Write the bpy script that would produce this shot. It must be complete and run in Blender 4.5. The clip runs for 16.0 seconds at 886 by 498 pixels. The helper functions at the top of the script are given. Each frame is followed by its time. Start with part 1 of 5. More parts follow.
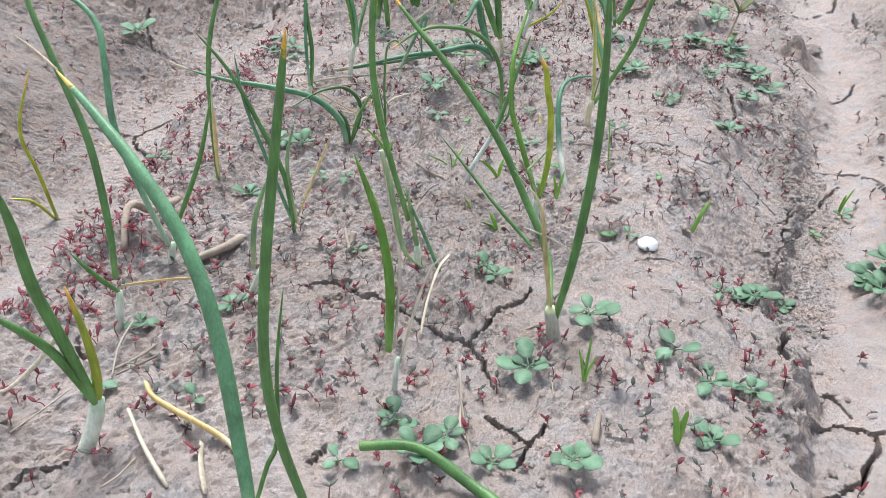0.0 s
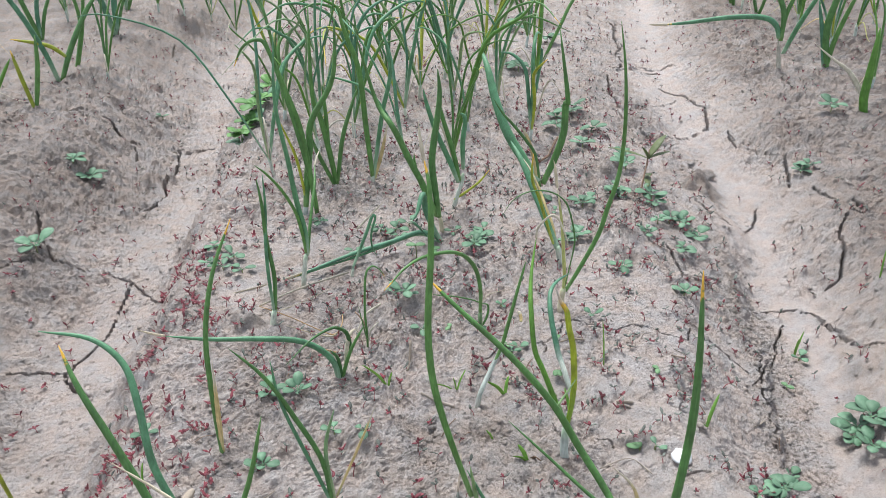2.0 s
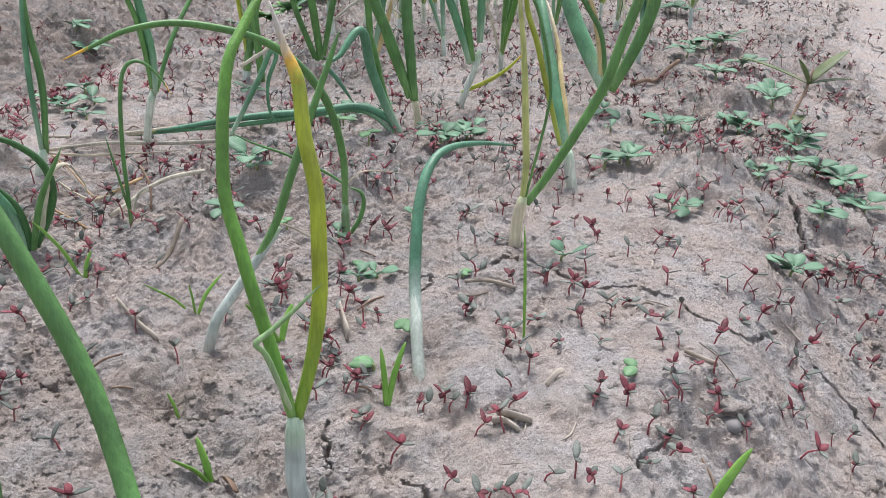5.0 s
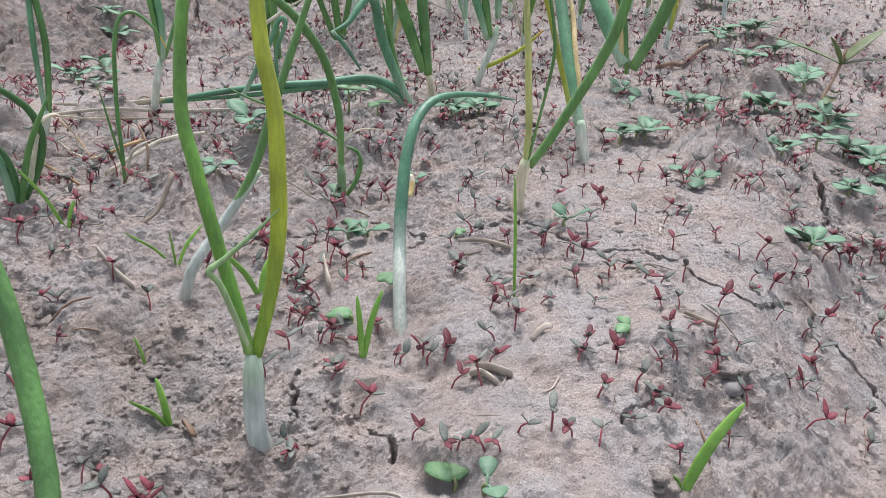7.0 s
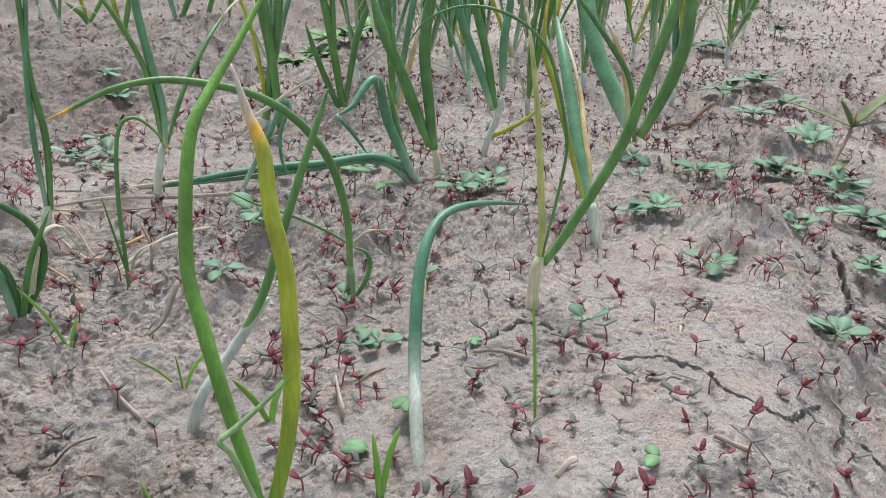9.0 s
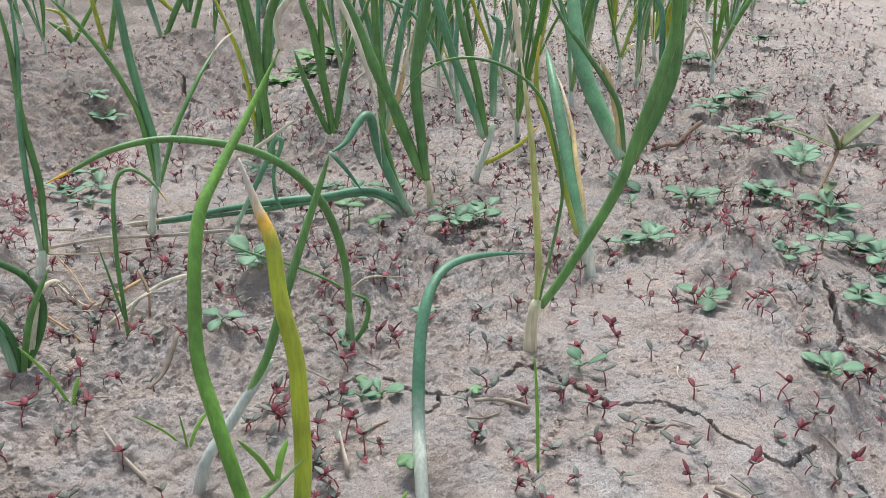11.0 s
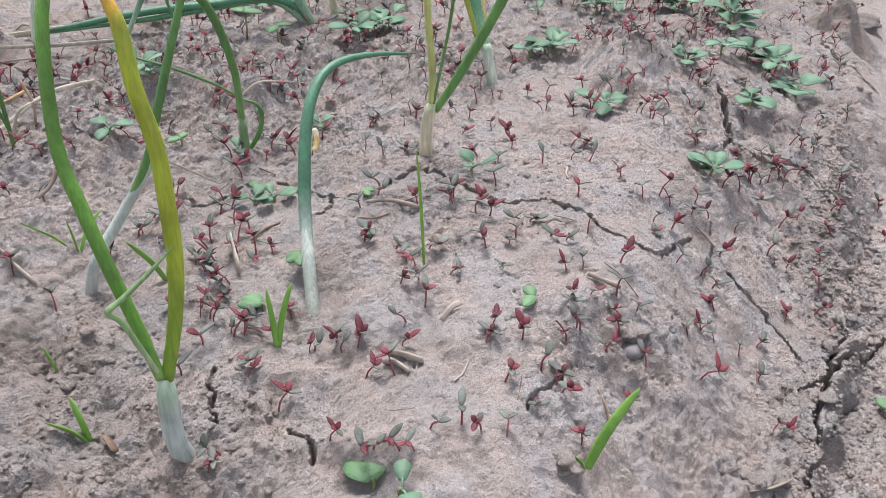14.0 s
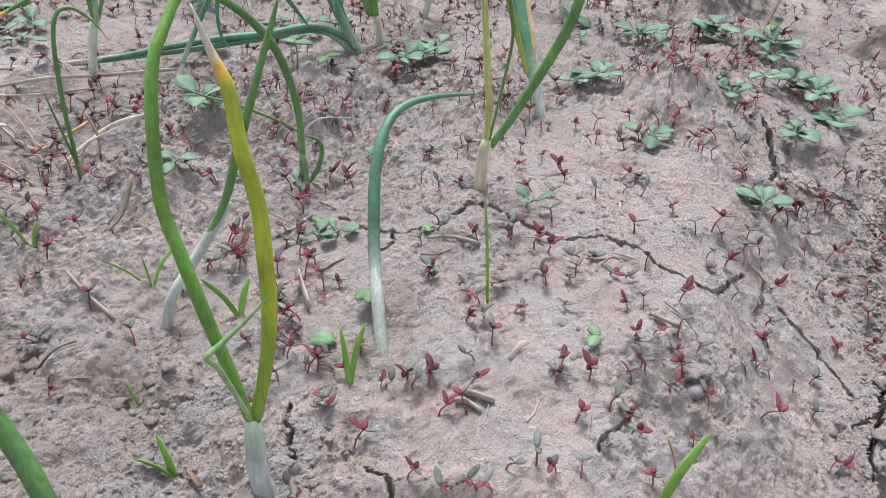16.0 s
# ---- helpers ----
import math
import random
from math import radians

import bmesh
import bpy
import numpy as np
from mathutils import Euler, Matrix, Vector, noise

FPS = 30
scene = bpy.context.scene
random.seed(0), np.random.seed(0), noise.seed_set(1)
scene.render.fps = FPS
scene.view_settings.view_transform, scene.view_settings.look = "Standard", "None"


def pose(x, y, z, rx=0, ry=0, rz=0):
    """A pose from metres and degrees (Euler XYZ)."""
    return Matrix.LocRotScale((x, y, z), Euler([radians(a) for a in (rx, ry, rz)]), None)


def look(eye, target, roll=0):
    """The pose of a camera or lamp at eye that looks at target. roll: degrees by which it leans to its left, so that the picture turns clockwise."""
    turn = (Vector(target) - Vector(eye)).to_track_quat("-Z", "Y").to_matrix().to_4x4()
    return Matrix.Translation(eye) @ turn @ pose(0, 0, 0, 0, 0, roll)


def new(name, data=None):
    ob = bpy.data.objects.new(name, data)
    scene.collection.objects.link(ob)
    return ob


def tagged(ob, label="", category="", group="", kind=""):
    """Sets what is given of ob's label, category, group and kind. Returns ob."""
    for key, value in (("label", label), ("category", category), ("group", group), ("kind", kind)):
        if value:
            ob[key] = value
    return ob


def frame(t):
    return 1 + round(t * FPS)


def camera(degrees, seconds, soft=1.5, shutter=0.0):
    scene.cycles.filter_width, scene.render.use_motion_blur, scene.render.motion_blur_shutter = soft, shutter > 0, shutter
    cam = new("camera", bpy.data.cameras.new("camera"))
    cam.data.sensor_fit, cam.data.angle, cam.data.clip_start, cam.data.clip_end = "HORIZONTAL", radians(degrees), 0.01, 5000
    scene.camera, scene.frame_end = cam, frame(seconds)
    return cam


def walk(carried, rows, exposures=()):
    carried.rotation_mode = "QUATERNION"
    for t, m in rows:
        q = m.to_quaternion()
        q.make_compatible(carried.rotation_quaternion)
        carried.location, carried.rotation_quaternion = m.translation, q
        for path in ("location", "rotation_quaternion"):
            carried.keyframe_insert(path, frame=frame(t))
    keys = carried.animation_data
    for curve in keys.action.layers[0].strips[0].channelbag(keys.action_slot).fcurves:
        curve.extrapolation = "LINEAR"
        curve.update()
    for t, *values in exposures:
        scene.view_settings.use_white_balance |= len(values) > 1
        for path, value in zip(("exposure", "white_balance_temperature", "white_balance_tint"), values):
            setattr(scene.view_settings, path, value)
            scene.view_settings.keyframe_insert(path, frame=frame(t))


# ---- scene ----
cam = camera(55.8, 16.0, 0.8)
METRES, EYE, TILT, LEAN, TURN = 1.5, 0.462, -33.1, 0.0, 0.0
ROWS = [
    (0.0, 0.0, 0.0, 0.0, 0.0, 0.0, 0.0),
    (0.5, -0.0437, 0.0006, 0.0579, -5.1, 0.94, 3.93),
    (1.0, -0.0919, 0.0144, 0.0934, -7.59, 1.47, 6.62),
    (1.5, -0.1117, 0.0064, 0.1369, -10.27, 2.26, 8.33),
    (2.0, -0.1161, 0.0122, 0.1424, -11.0, 2.85, 9.21),
    (2.5, -0.0227, 0.0032, 0.1413, -5.93, 2.75, 6.81),
    (3.0, 0.0921, 0.0128, 0.2267, -2.9, 3.28, 5.7),
    (3.5, 0.1324, 0.223, 0.1218, -2.71, 3.83, 3.12),
    (4.0, 0.1273, 0.3457, 0.0635, -0.32, 4.13, 0.77),
    (4.5, 0.1091, 0.3402, 0.062, 1.85, 5.93, -2.04),
    (5.0, 0.1162, 0.3522, 0.0505, 2.99, 8.09, -3.78),
    (7.5, 0.1341, 0.3751, 0.0368, 5.71, 8.96, -5.32),
    (8.0, 0.1292, 0.3803, 0.0502, 5.86, 9.76, -5.12),
    (8.5, 0.1275, 0.3783, 0.0577, 5.87, 10.38, -4.73),
    (9.0, 0.1267, 0.3747, 0.0658, 5.82, 10.39, -4.05),
    (11.5, 0.1214, 0.3664, 0.0864, 4.83, 10.31, -2.4),
    (12.0, 0.1262, 0.365, 0.0884, 3.52, 7.77, -2.13),
    (12.5, 0.1319, 0.3661, 0.0831, 1.99, 3.17, -1.94),
    (13.0, 0.1382, 0.3684, 0.0765, 1.43, 0.11, -1.72),
    (13.5, 0.1389, 0.3673, 0.0768, 0.98, -0.79, -1.63),
    (14.0, 0.1387, 0.3667, 0.0748, 0.79, -1.26, -1.48),
    (14.5, 0.1352, 0.363, 0.0791, 1.05, -1.16, -1.33),
    (15.0, 0.1301, 0.3589, 0.083, 1.27, -0.55, -1.46),
    (15.5, 0.1243, 0.358, 0.0851, 1.53, -0.62, -1.69),
    (16.0, 0.121, 0.3588, 0.0849, 1.72, -0.74, -1.92),
]
walk(cam, [(t, pose(0, 0, EYE, TILT, LEAN, TURN) @ pose(METRES * x, METRES * y, METRES * z, 90 + pitch, roll, yaw)) for t, x, y, z, yaw, pitch, roll in ROWS], [(0.0, 1.43, 6450, 12), (0.5, 1.43, 6450, 11), (1.0, 1.31, 6430, 8), (2.0, 1.27, 6430, 9), (3.3, 1.20, 6400, 9), (4.3, 1.32, 6420, 12), (5.0, 1.32, 6450, 12), (7.4, 1.34, 6480, 14), (8.2, 1.27, 6600, 9), (11.5, 1.29, 6600, 9), (12.5, 1.29, 6560, 14), (16.0, 1.34, 6500, 15)])

# ---- overcast daylight ----
world = bpy.data.worlds.new("world")
scene.world = world
world.use_nodes = True
wn, wl = world.node_tree.nodes, world.node_tree.links
sky = wn.new("ShaderNodeTexSky")
sky.sky_type, sky.sun_disc = "NISHITA", False
SUN_UP, SUN_ROUND = 66.0, -12.0
sky.sun_elevation, sky.sun_rotation = radians(SUN_UP), radians(SUN_ROUND)
cloud = wn.new("ShaderNodeHueSaturation")
cloud.inputs["Saturation"].default_value = 0.4
wl.new(sky.outputs[0], cloud.inputs["Color"])
wl.new(cloud.outputs[0], wn["Background"].inputs[0])
wn["Background"].inputs[1].default_value = 0.106
sun = new("sun", bpy.data.lights.new("sun", "SUN"))
sun.data.energy, sun.data.angle, sun.data.color = 2.2, radians(23), (1.0, 0.985, 0.96)
sun.matrix_world = look((0, 0, 3), (-math.sin(radians(SUN_ROUND)) * math.cos(radians(SUN_UP)) * 3, -math.cos(radians(SUN_ROUND)) * math.cos(radians(SUN_UP)) * 3, 3 - 3 * math.sin(radians(SUN_UP))))


# ---- materials ----
def material(name, rough=0.6, spec=0.4):
    m = bpy.data.materials.new(name)
    m.use_nodes = True
    b = m.node_tree.nodes["Principled BSDF"]
    b.inputs["Roughness"].default_value, b.inputs["Specular IOR Level"].default_value = rough, spec
    return m, m.node_tree.nodes, m.node_tree.links, b


def noise_tex(n, l, scale, detail=4.0, rough=0.55, vector=None):
    t = n.new("ShaderNodeTexNoise")
    t.inputs["Scale"].default_value, t.inputs["Detail"].default_value, t.inputs["Roughness"].default_value = scale, detail, rough
    if vector is None:
        vector = n.new("ShaderNodeNewGeometry").outputs["Position"]
    l.new(vector, t.inputs["Vector"])
    return t.outputs["Fac"]


def ramp_tex(n, l, fac, stops):
    r = n.new("ShaderNodeValToRGB")
    while len(r.color_ramp.elements) < len(stops):
        r.color_ramp.elements.new(0.5)
    for e, (p, c) in zip(r.color_ramp.elements, stops):
        e.position, e.color = p, (*c, 1)
    l.new(fac, r.inputs["Fac"])
    return r.outputs["Color"]


def mix_tex(n, l, fac, a, b, mode="MIX"):
    x = n.new("ShaderNodeMix")
    x.data_type, x.blend_type = "RGBA", mode
    for sock, v in ((x.inputs[0], fac), (x.inputs[6], a), (x.inputs[7], b)):
        if isinstance(v, bpy.types.NodeSocket):
            l.new(v, sock)
        else:
            sock.default_value = v if isinstance(v, float) else (*v, 1)
    return x.outputs[2]


def bump_tex(n, l, b, pairs):
    """Chained bumps: (height socket, distance in metres, strength)."""
    last = None
    for height, dist, strength in pairs:
        u = n.new("ShaderNodeBump")
        u.inputs["Distance"].default_value, u.inputs["Strength"].default_value = dist, strength
        l.new(height, u.inputs["Height"])
        if last:
            l.new(last, u.inputs["Normal"])
        last = u.outputs["Normal"]
    l.new(last, b.inputs["Normal"])


def soil_material(name, dark, mid, pale, silt):
    m, n, l, b = material(name, 0.95, 0.12)
    broad = ramp_tex(n, l, noise_tex(n, l, 7.0, 6, 0.62), [(0.30, dark), (0.50, mid), (0.70, pale)])
    a = n.new("ShaderNodeAttribute")
    a.attribute_name = "silt"
    broad = mix_tex(n, l, a.outputs["Fac"], broad, silt)
    loam = n.new("ShaderNodeAttribute")
    loam.attribute_name = "loam"
    broad = mix_tex(n, l, loam.outputs["Fac"], broad, (0.285, 0.255, 0.238))
    # sandy grain tones; the finest specks also paint shaded pits and lit tops
    grain = ramp_tex(n, l, noise_tex(n, l, 150.0, 8, 0.75), [(0.26, (0.74, 0.71, 0.69)), (0.42, (0.95, 0.94, 0.93)), (0.58, (1.03, 1.03, 1.03)), (0.75, (1.14, 1.14, 1.14))])
    speck = ramp_tex(n, l, noise_tex(n, l, 620.0, 4, 0.7), [(0.30, (0.60, 0.57, 0.55)), (0.42, (0.95, 0.945, 0.94)), (0.62, (1.03, 1.03, 1.03)), (0.74, (1.28, 1.28, 1.28))])
    grain = mix_tex(n, l, 1.0, grain, speck, "MULTIPLY")
    relief_tone = ramp_tex(n, l, noise_tex(n, l, 1700.0, 2, 0.6), [(0.30, (0.72, 0.70, 0.68)), (0.45, (0.98, 0.98, 0.98)), (0.60, (1.03, 1.03, 1.03)), (0.72, (1.22, 1.22, 1.22))])
    grain = mix_tex(n, l, 1.0, grain, relief_tone, "MULTIPLY")
    tint = ramp_tex(n, l, noise_tex(n, l, 38.0, 3), [(0.35, (1.05, 0.98, 0.93)), (0.65, (0.97, 1.0, 1.03))])
    l.new(mix_tex(n, l, 1.0, mix_tex(n, l, 1.0, broad, grain, "MULTIPLY"), tint, "MULTIPLY"), b.inputs["Base Color"])
    v = n.new("ShaderNodeTexVoronoi")
    v.inputs["Scale"].default_value = 230.0
    l.new(n.new("ShaderNodeNewGeometry").outputs["Position"], v.inputs["Vector"])
    flake = ramp_tex(n, l, noise_tex(n, l, 75.0, 7, 0.62), [(0.40, (0, 0, 0)), (0.42, (0.4, 0.4, 0.4)), (0.52, (0.45, 0.45, 0.45)), (0.54, (1, 1, 1))])
    scale = ramp_tex(n, l, noise_tex(n, l, 190.0, 5, 0.60), [(0.43, (0, 0, 0)), (0.445, (0.45, 0.45, 0.45)), (0.55, (0.5, 0.5, 0.5)), (0.565, (1, 1, 1))])
    bump_tex(n, l, b, [(noise_tex(n, l, 140.0, 6, 0.70), 0.0050, 0.65), (flake, 0.0014, 0.7), (scale, 0.0008, 0.7), (v.outputs["Distance"], 0.0015, 0.3), (noise_tex(n, l, 480.0, 5, 0.74), 0.0034, 0.9), (noise_tex(n, l, 1500.0, 2, 0.6), 0.0011, 0.8)])
    return m


def leaf_material(name, low, mid, tip, low_end=0.12, tip_from=1.1, rough=0.48, spots=True, band=None, low_from=0.0):
    """A leaf that pales to its foot and turns to its tip's colour from a part of its length on."""
    m, n, l, b = material(name, rough, 0.5)
    a = n.new("ShaderNodeAttribute")
    a.attribute_name = "along"
    along = a.outputs["Fac"]
    geo = n.new("ShaderNodeNewGeometry")
    col = ramp_tex(n, l, noise_tex(n, l, 55.0, 3), [(0.3, tuple(c * 0.72 for c in mid)), (0.7, tuple(c * 1.25 for c in mid))])
    obj = n.new("ShaderNodeObjectInfo")
    col = mix_tex(n, l, 1.0, col, ramp_tex(n, l, obj.outputs["Random"], [(0.0, (0.82, 0.86, 0.90)), (1.0, (1.15, 1.10, 0.95))]), "MULTIPLY")
    col = mix_tex(n, l, ramp_tex(n, l, along, [(low_from, (1, 1, 1)), (low_end, (0, 0, 0))]), col, low)
    if tip_from < 1.0:
        jag = n.new("ShaderNodeMath")
        jag.operation = "MULTIPLY_ADD"
        jag.inputs[1].default_value = 0.12
        l.new(noise_tex(n, l, 240.0, 3), jag.inputs[0])
        l.new(along, jag.inputs[2])
        if band:
            col = mix_tex(n, l, ramp_tex(n, l, jag.outputs[0], [(tip_from - 0.12, (0, 0, 0)), (tip_from - 0.02, (1, 1, 1))]), col, band)
        col = mix_tex(n, l, ramp_tex(n, l, jag.outputs[0], [(tip_from, (0, 0, 0)), (min(tip_from + 0.14, 1.0), (1, 1, 1))]), col, tip)
    if spots:
        col = mix_tex(n, l, ramp_tex(n, l, noise_tex(n, l, 420.0, 2), [(0.70, (0, 0, 0)), (0.78, (0.18, 0.18, 0.18))]), col, (0.5, 0.55, 0.4))
    stretch = n.new("ShaderNodeMapping")
    stretch.inputs["Scale"].default_value = (1.0, 1.0, 0.06)
    l.new(geo.outputs["Position"], stretch.inputs["Vector"])
    streak = ramp_tex(n, l, noise_tex(n, l, 650.0, 3, 0.6, stretch.outputs[0]), [(0.30, (0.74, 0.78, 0.74)), (0.65, (1.10, 1.10, 1.08))])
    l.new(mix_tex(n, l, 1.0, col, streak, "MULTIPLY"), b.inputs["Base Color"])
    bump_tex(n, l, b, [(noise_tex(n, l, 900.0, 2, 0.5, stretch.outputs[0]), 0.0006, 0.5)])
    return m


def plain_material(name, a, c, scale, rough=0.7, spec=0.3, bump=0.001, var=0.2):
    m, n, l, b = material(name, rough, spec)
    obj = n.new("ShaderNodeObjectInfo")
    isl = n.new("ShaderNodeNewGeometry").outputs["Random Per Island"]
    col = ramp_tex(n, l, noise_tex(n, l, scale, 4), [(0.3, a), (0.7, c)])
    for src in (obj.outputs["Random"], isl):
        col = mix_tex(n, l, 1.0, col, ramp_tex(n, l, src, [(0.0, (1 - var,) * 3), (1.0, (1 + var,) * 3)]), "MULTIPLY")
    l.new(col, b.inputs["Base Color"])
    bump_tex(n, l, b, [(noise_tex(n, l, scale * 4, 4), bump, 0.5)])
    return m


SOIL = soil_material("soil", (0.340, 0.308, 0.290), (0.412, 0.377, 0.358), (0.475, 0.436, 0.417), (0.478, 0.439, 0.423))
CRUMB = soil_material("soil_crumb", (0.31, 0.283, 0.265), (0.385, 0.354, 0.334), (0.435, 0.402, 0.382), (0.385, 0.354, 0.334))
GREEN, STRAW = (0.078, 0.192, 0.052), (0.52, 0.42, 0.28)
LEAF = {
    "green": leaf_material("onion_leaf_green", (0.16, 0.30, 0.10), GREEN, STRAW),
    "green_y": leaf_material("onion_leaf_yellow_tipped", (0.16, 0.30, 0.10), GREEN, (0.62, 0.36, 0.04), 0.12, 0.98),
    "lime": leaf_material("onion_leaf_light_green", (0.20, 0.34, 0.10), (0.088, 0.218, 0.032), STRAW),
    "dark": leaf_material("onion_leaf_dark", (0.05, 0.13, 0.04), (0.035, 0.115, 0.032), STRAW),
    "blue": leaf_material("onion_leaf_blue_green", (0.33, 0.45, 0.33), (0.078, 0.212, 0.122), STRAW, 0.2),
    "blue_w": leaf_material("onion_leaf_white_footed", (0.47, 0.51, 0.49), (0.078, 0.212, 0.122), STRAW, 0.34, low_from=0.12),
    "blue_y": leaf_material("onion_leaf_blue_green_tipped", (0.20, 0.34, 0.20), (0.078, 0.212, 0.122), (0.60, 0.42, 0.10), 0.1, 0.98),
    "yellow": leaf_material("onion_leaf_yellow", (0.36, 0.44, 0.10), (0.27, 0.31, 0.030), (0.60, 0.36, 0.05), 0.15, 0.90),
    "yellow_w": leaf_material("onion_leaf_yellow_dry_tipped", (0.16, 0.28, 0.03), (0.28, 0.335, 0.028), (0.47, 0.42, 0.38), 0.3, 0.85, 0.45, True, (0.52, 0.30, 0.03)),
    "straw": leaf_material("onion_leaf_straw_yellow", (0.44, 0.48, 0.18), (0.50, 0.49, 0.17), (0.62, 0.55, 0.40), 0.2, 0.9),
    "pale": leaf_material("onion_leaf_pale", (0.36, 0.42, 0.26), (0.19, 0.30, 0.14), STRAW, 0.3),
    "dry": leaf_material("dry_leaf", (0.50, 0.44, 0.36), (0.50, 0.45, 0.385), STRAW, 0.1, 1.1, 0.8, False),
    "dry_y": leaf_material("dry_leaf_orange", (0.50, 0.46, 0.24), (0.55, 0.41, 0.20), (0.55, 0.48, 0.38), 0.2, 0.7, 0.7, False),
    "stem": leaf_material("onion_stem_white", (0.40, 0.36, 0.32), (0.48, 0.52, 0.49), (0.38, 0.48, 0.36), 0.25, 0.80, 0.45, False),
    "sheath": leaf_material("onion_stem_papery", (0.42, 0.36, 0.30), (0.52, 0.48, 0.40), (0.42, 0.46, 0.28), 0.25, 0.88, 0.6, False),
}
SEED_STEM = plain_material("red_stalk", (0.21, 0.050, 0.060), (0.31, 0.090, 0.098), 300, 0.5)
SEED_RED = plain_material("red_leaf", (0.088, 0.019, 0.027), (0.150, 0.036, 0.045), 220, 0.5, var=0.45)
SEED_GREY = plain_material("grey_green_leaf", (0.080, 0.092, 0.080), (0.15, 0.165, 0.145), 220, 0.5, var=0.3)
WEED_LEAF = plain_material("weed_leaf", (0.068, 0.142, 0.084), (0.128, 0.220, 0.144), 90, 0.55, var=0.22)
BUSH_LEAF = plain_material("bush_leaf", (0.07, 0.17, 0.045), (0.13, 0.26, 0.08), 90, 0.5, var=0.25)
OLIVE_LEAF = plain_material("olive_leaf", (0.075, 0.105, 0.040), (0.135, 0.165, 0.075), 90, 0.5, var=0.25)
SPROUT_LEAF = plain_material("sprout_leaf", (0.09, 0.19, 0.085), (0.15, 0.265, 0.135), 150, 0.5, var=0.15)
WEED_STEM = plain_material("weed_stem", (0.16, 0.20, 0.08), (0.24, 0.26, 0.13), 90, 0.6)
GRASS_LEAF = plain_material("grass_blade", (0.12, 0.27, 0.04), (0.19, 0.36, 0.07), 90, 0.5)
DRY_STALK = plain_material("dry_stalk", (0.20, 0.165, 0.13), (0.32, 0.275, 0.23), 120, 0.85, 0.2)
DRY_PALE = plain_material("pale_dry_leaf", (0.30, 0.26, 0.215), (0.42, 0.37, 0.32), 120, 0.85, 0.2)
DRY_ORANGE = plain_material("orange_dry_leaf", (0.30, 0.19, 0.10), (0.42, 0.30, 0.17), 150, 0.8, 0.2)
DRY_BROWN = plain_material("brown_stalk", (0.16, 0.105, 0.075), (0.27, 0.19, 0.14), 120, 0.85, 0.2)
STONE = plain_material("grey_stone", (0.16, 0.15, 0.15), (0.24, 0.225, 0.22), 300, 0.8)
PEBBLE = plain_material("white_pebble", (0.43, 0.44, 0.45), (0.54, 0.55, 0.56), 120, 0.6)


# ---- lie of the land: beds and furrows ----
EDGE_Y = (0.0, 0.49, 0.75, 0.80, 0.92, 1.15, 1.40, 1.60, 2.05, 2.64, 6.0)
EDGE_R = (0.15, 0.27, 0.350, 0.378, 0.428, 0.500, 0.578, 0.62, 0.75, 1.00, 2.35)
LEFT_Y = (0.0, 0.67, 0.80, 1.0, 1.2, 1.36, 1.67, 1.97, 2.76, 6.0)
LEFT_X = (-0.45, -0.43, -0.425, -0.40, -0.375, -0.34, -0.265, -0.22, -0.075, 0.80)


def ramp(v, a, b):
    """0 below a, 1 above b, smooth between."""
    s = np.clip((v - a) / (b - a), 0.0, 1.0)
    return s * s * (3 - 2 * s)


def land(x, y, wob=0.0):
    """The height of the field without its fine relief; wob frays the edges of the beds."""
    right = np.interp(y, EDGE_Y, EDGE_R) - x + wob
    left = x - np.interp(y, LEFT_Y, LEFT_X) + wob
    far = ramp(y, 1.3, 1.8)
    floor_r = -0.092 + 0.02 * ramp(y, 0.95, 1.25) + 0.025 * far
    # right of the bed: a worn shoulder, a broken ledge, the furrow's floor, the next bed
    brink = -0.030 - 0.036 * ramp(y, 0.60, 0.75) * (1 - ramp(y, 0.98, 1.15))
    z = brink * ramp(-right, -0.14, 0.0) + (floor_r - brink) * ramp(-right, 0.004, 0.020 + 0.09 * ramp(y, 0.96, 1.2) + 0.03 * (1 - ramp(y, 0.58, 0.70)))
    z = z + (0.0 - floor_r) * ramp(-right, 0.08, 0.26)
    # left of the bed: a soft slope into a flat furrow, and the next bed
    z = z - 0.125 * ramp(-left, -0.07, 0.06) + 0.115 * ramp(-left, 0.12, 0.42)
    # the beds farther out
    z = z - 0.08 * ramp(-right, 0.80, 0.92) * (1 - ramp(-right, 1.02, 1.15)) - 0.08 * ramp(-left, 0.85, 1.0) * (1 - ramp(-left, 1.1, 1.25))
    return z


# ---- the soil: one sheet, fine where the path passes, coarse to the horizon ----
def lattice(ix, iy, seed):
    h = (ix.astype(np.int64) * 374761393 + iy.astype(np.int64) * 668265263 + seed * 974634777) & 0xFFFFFFFF
    h = ((h ^ (h >> 13)) * 1274126177) & 0xFFFFFFFF
    return ((h ^ (h >> 16)) & 0xFFFF) / 65535.0


def rough2(x, y, size, seed):
    """Smooth noise in -1..1 with cells of that size in metres."""
    u, v = x / size, y / size
    iu, iv = np.floor(u), np.floor(v)
    fu, fv = u - iu, v - iv
    fu, fv = fu * fu * (3 - 2 * fu), fv * fv * (3 - 2 * fv)
    a, b = lattice(iu, iv, seed), lattice(iu + 1, iv, seed)
    c, d = lattice(iu, iv + 1, seed), lattice(iu + 1, iv + 1, seed)
    return 2 * (a + (b - a) * fu + (c - a) * fv + (a - b - c + d) * fu * fv) - 1


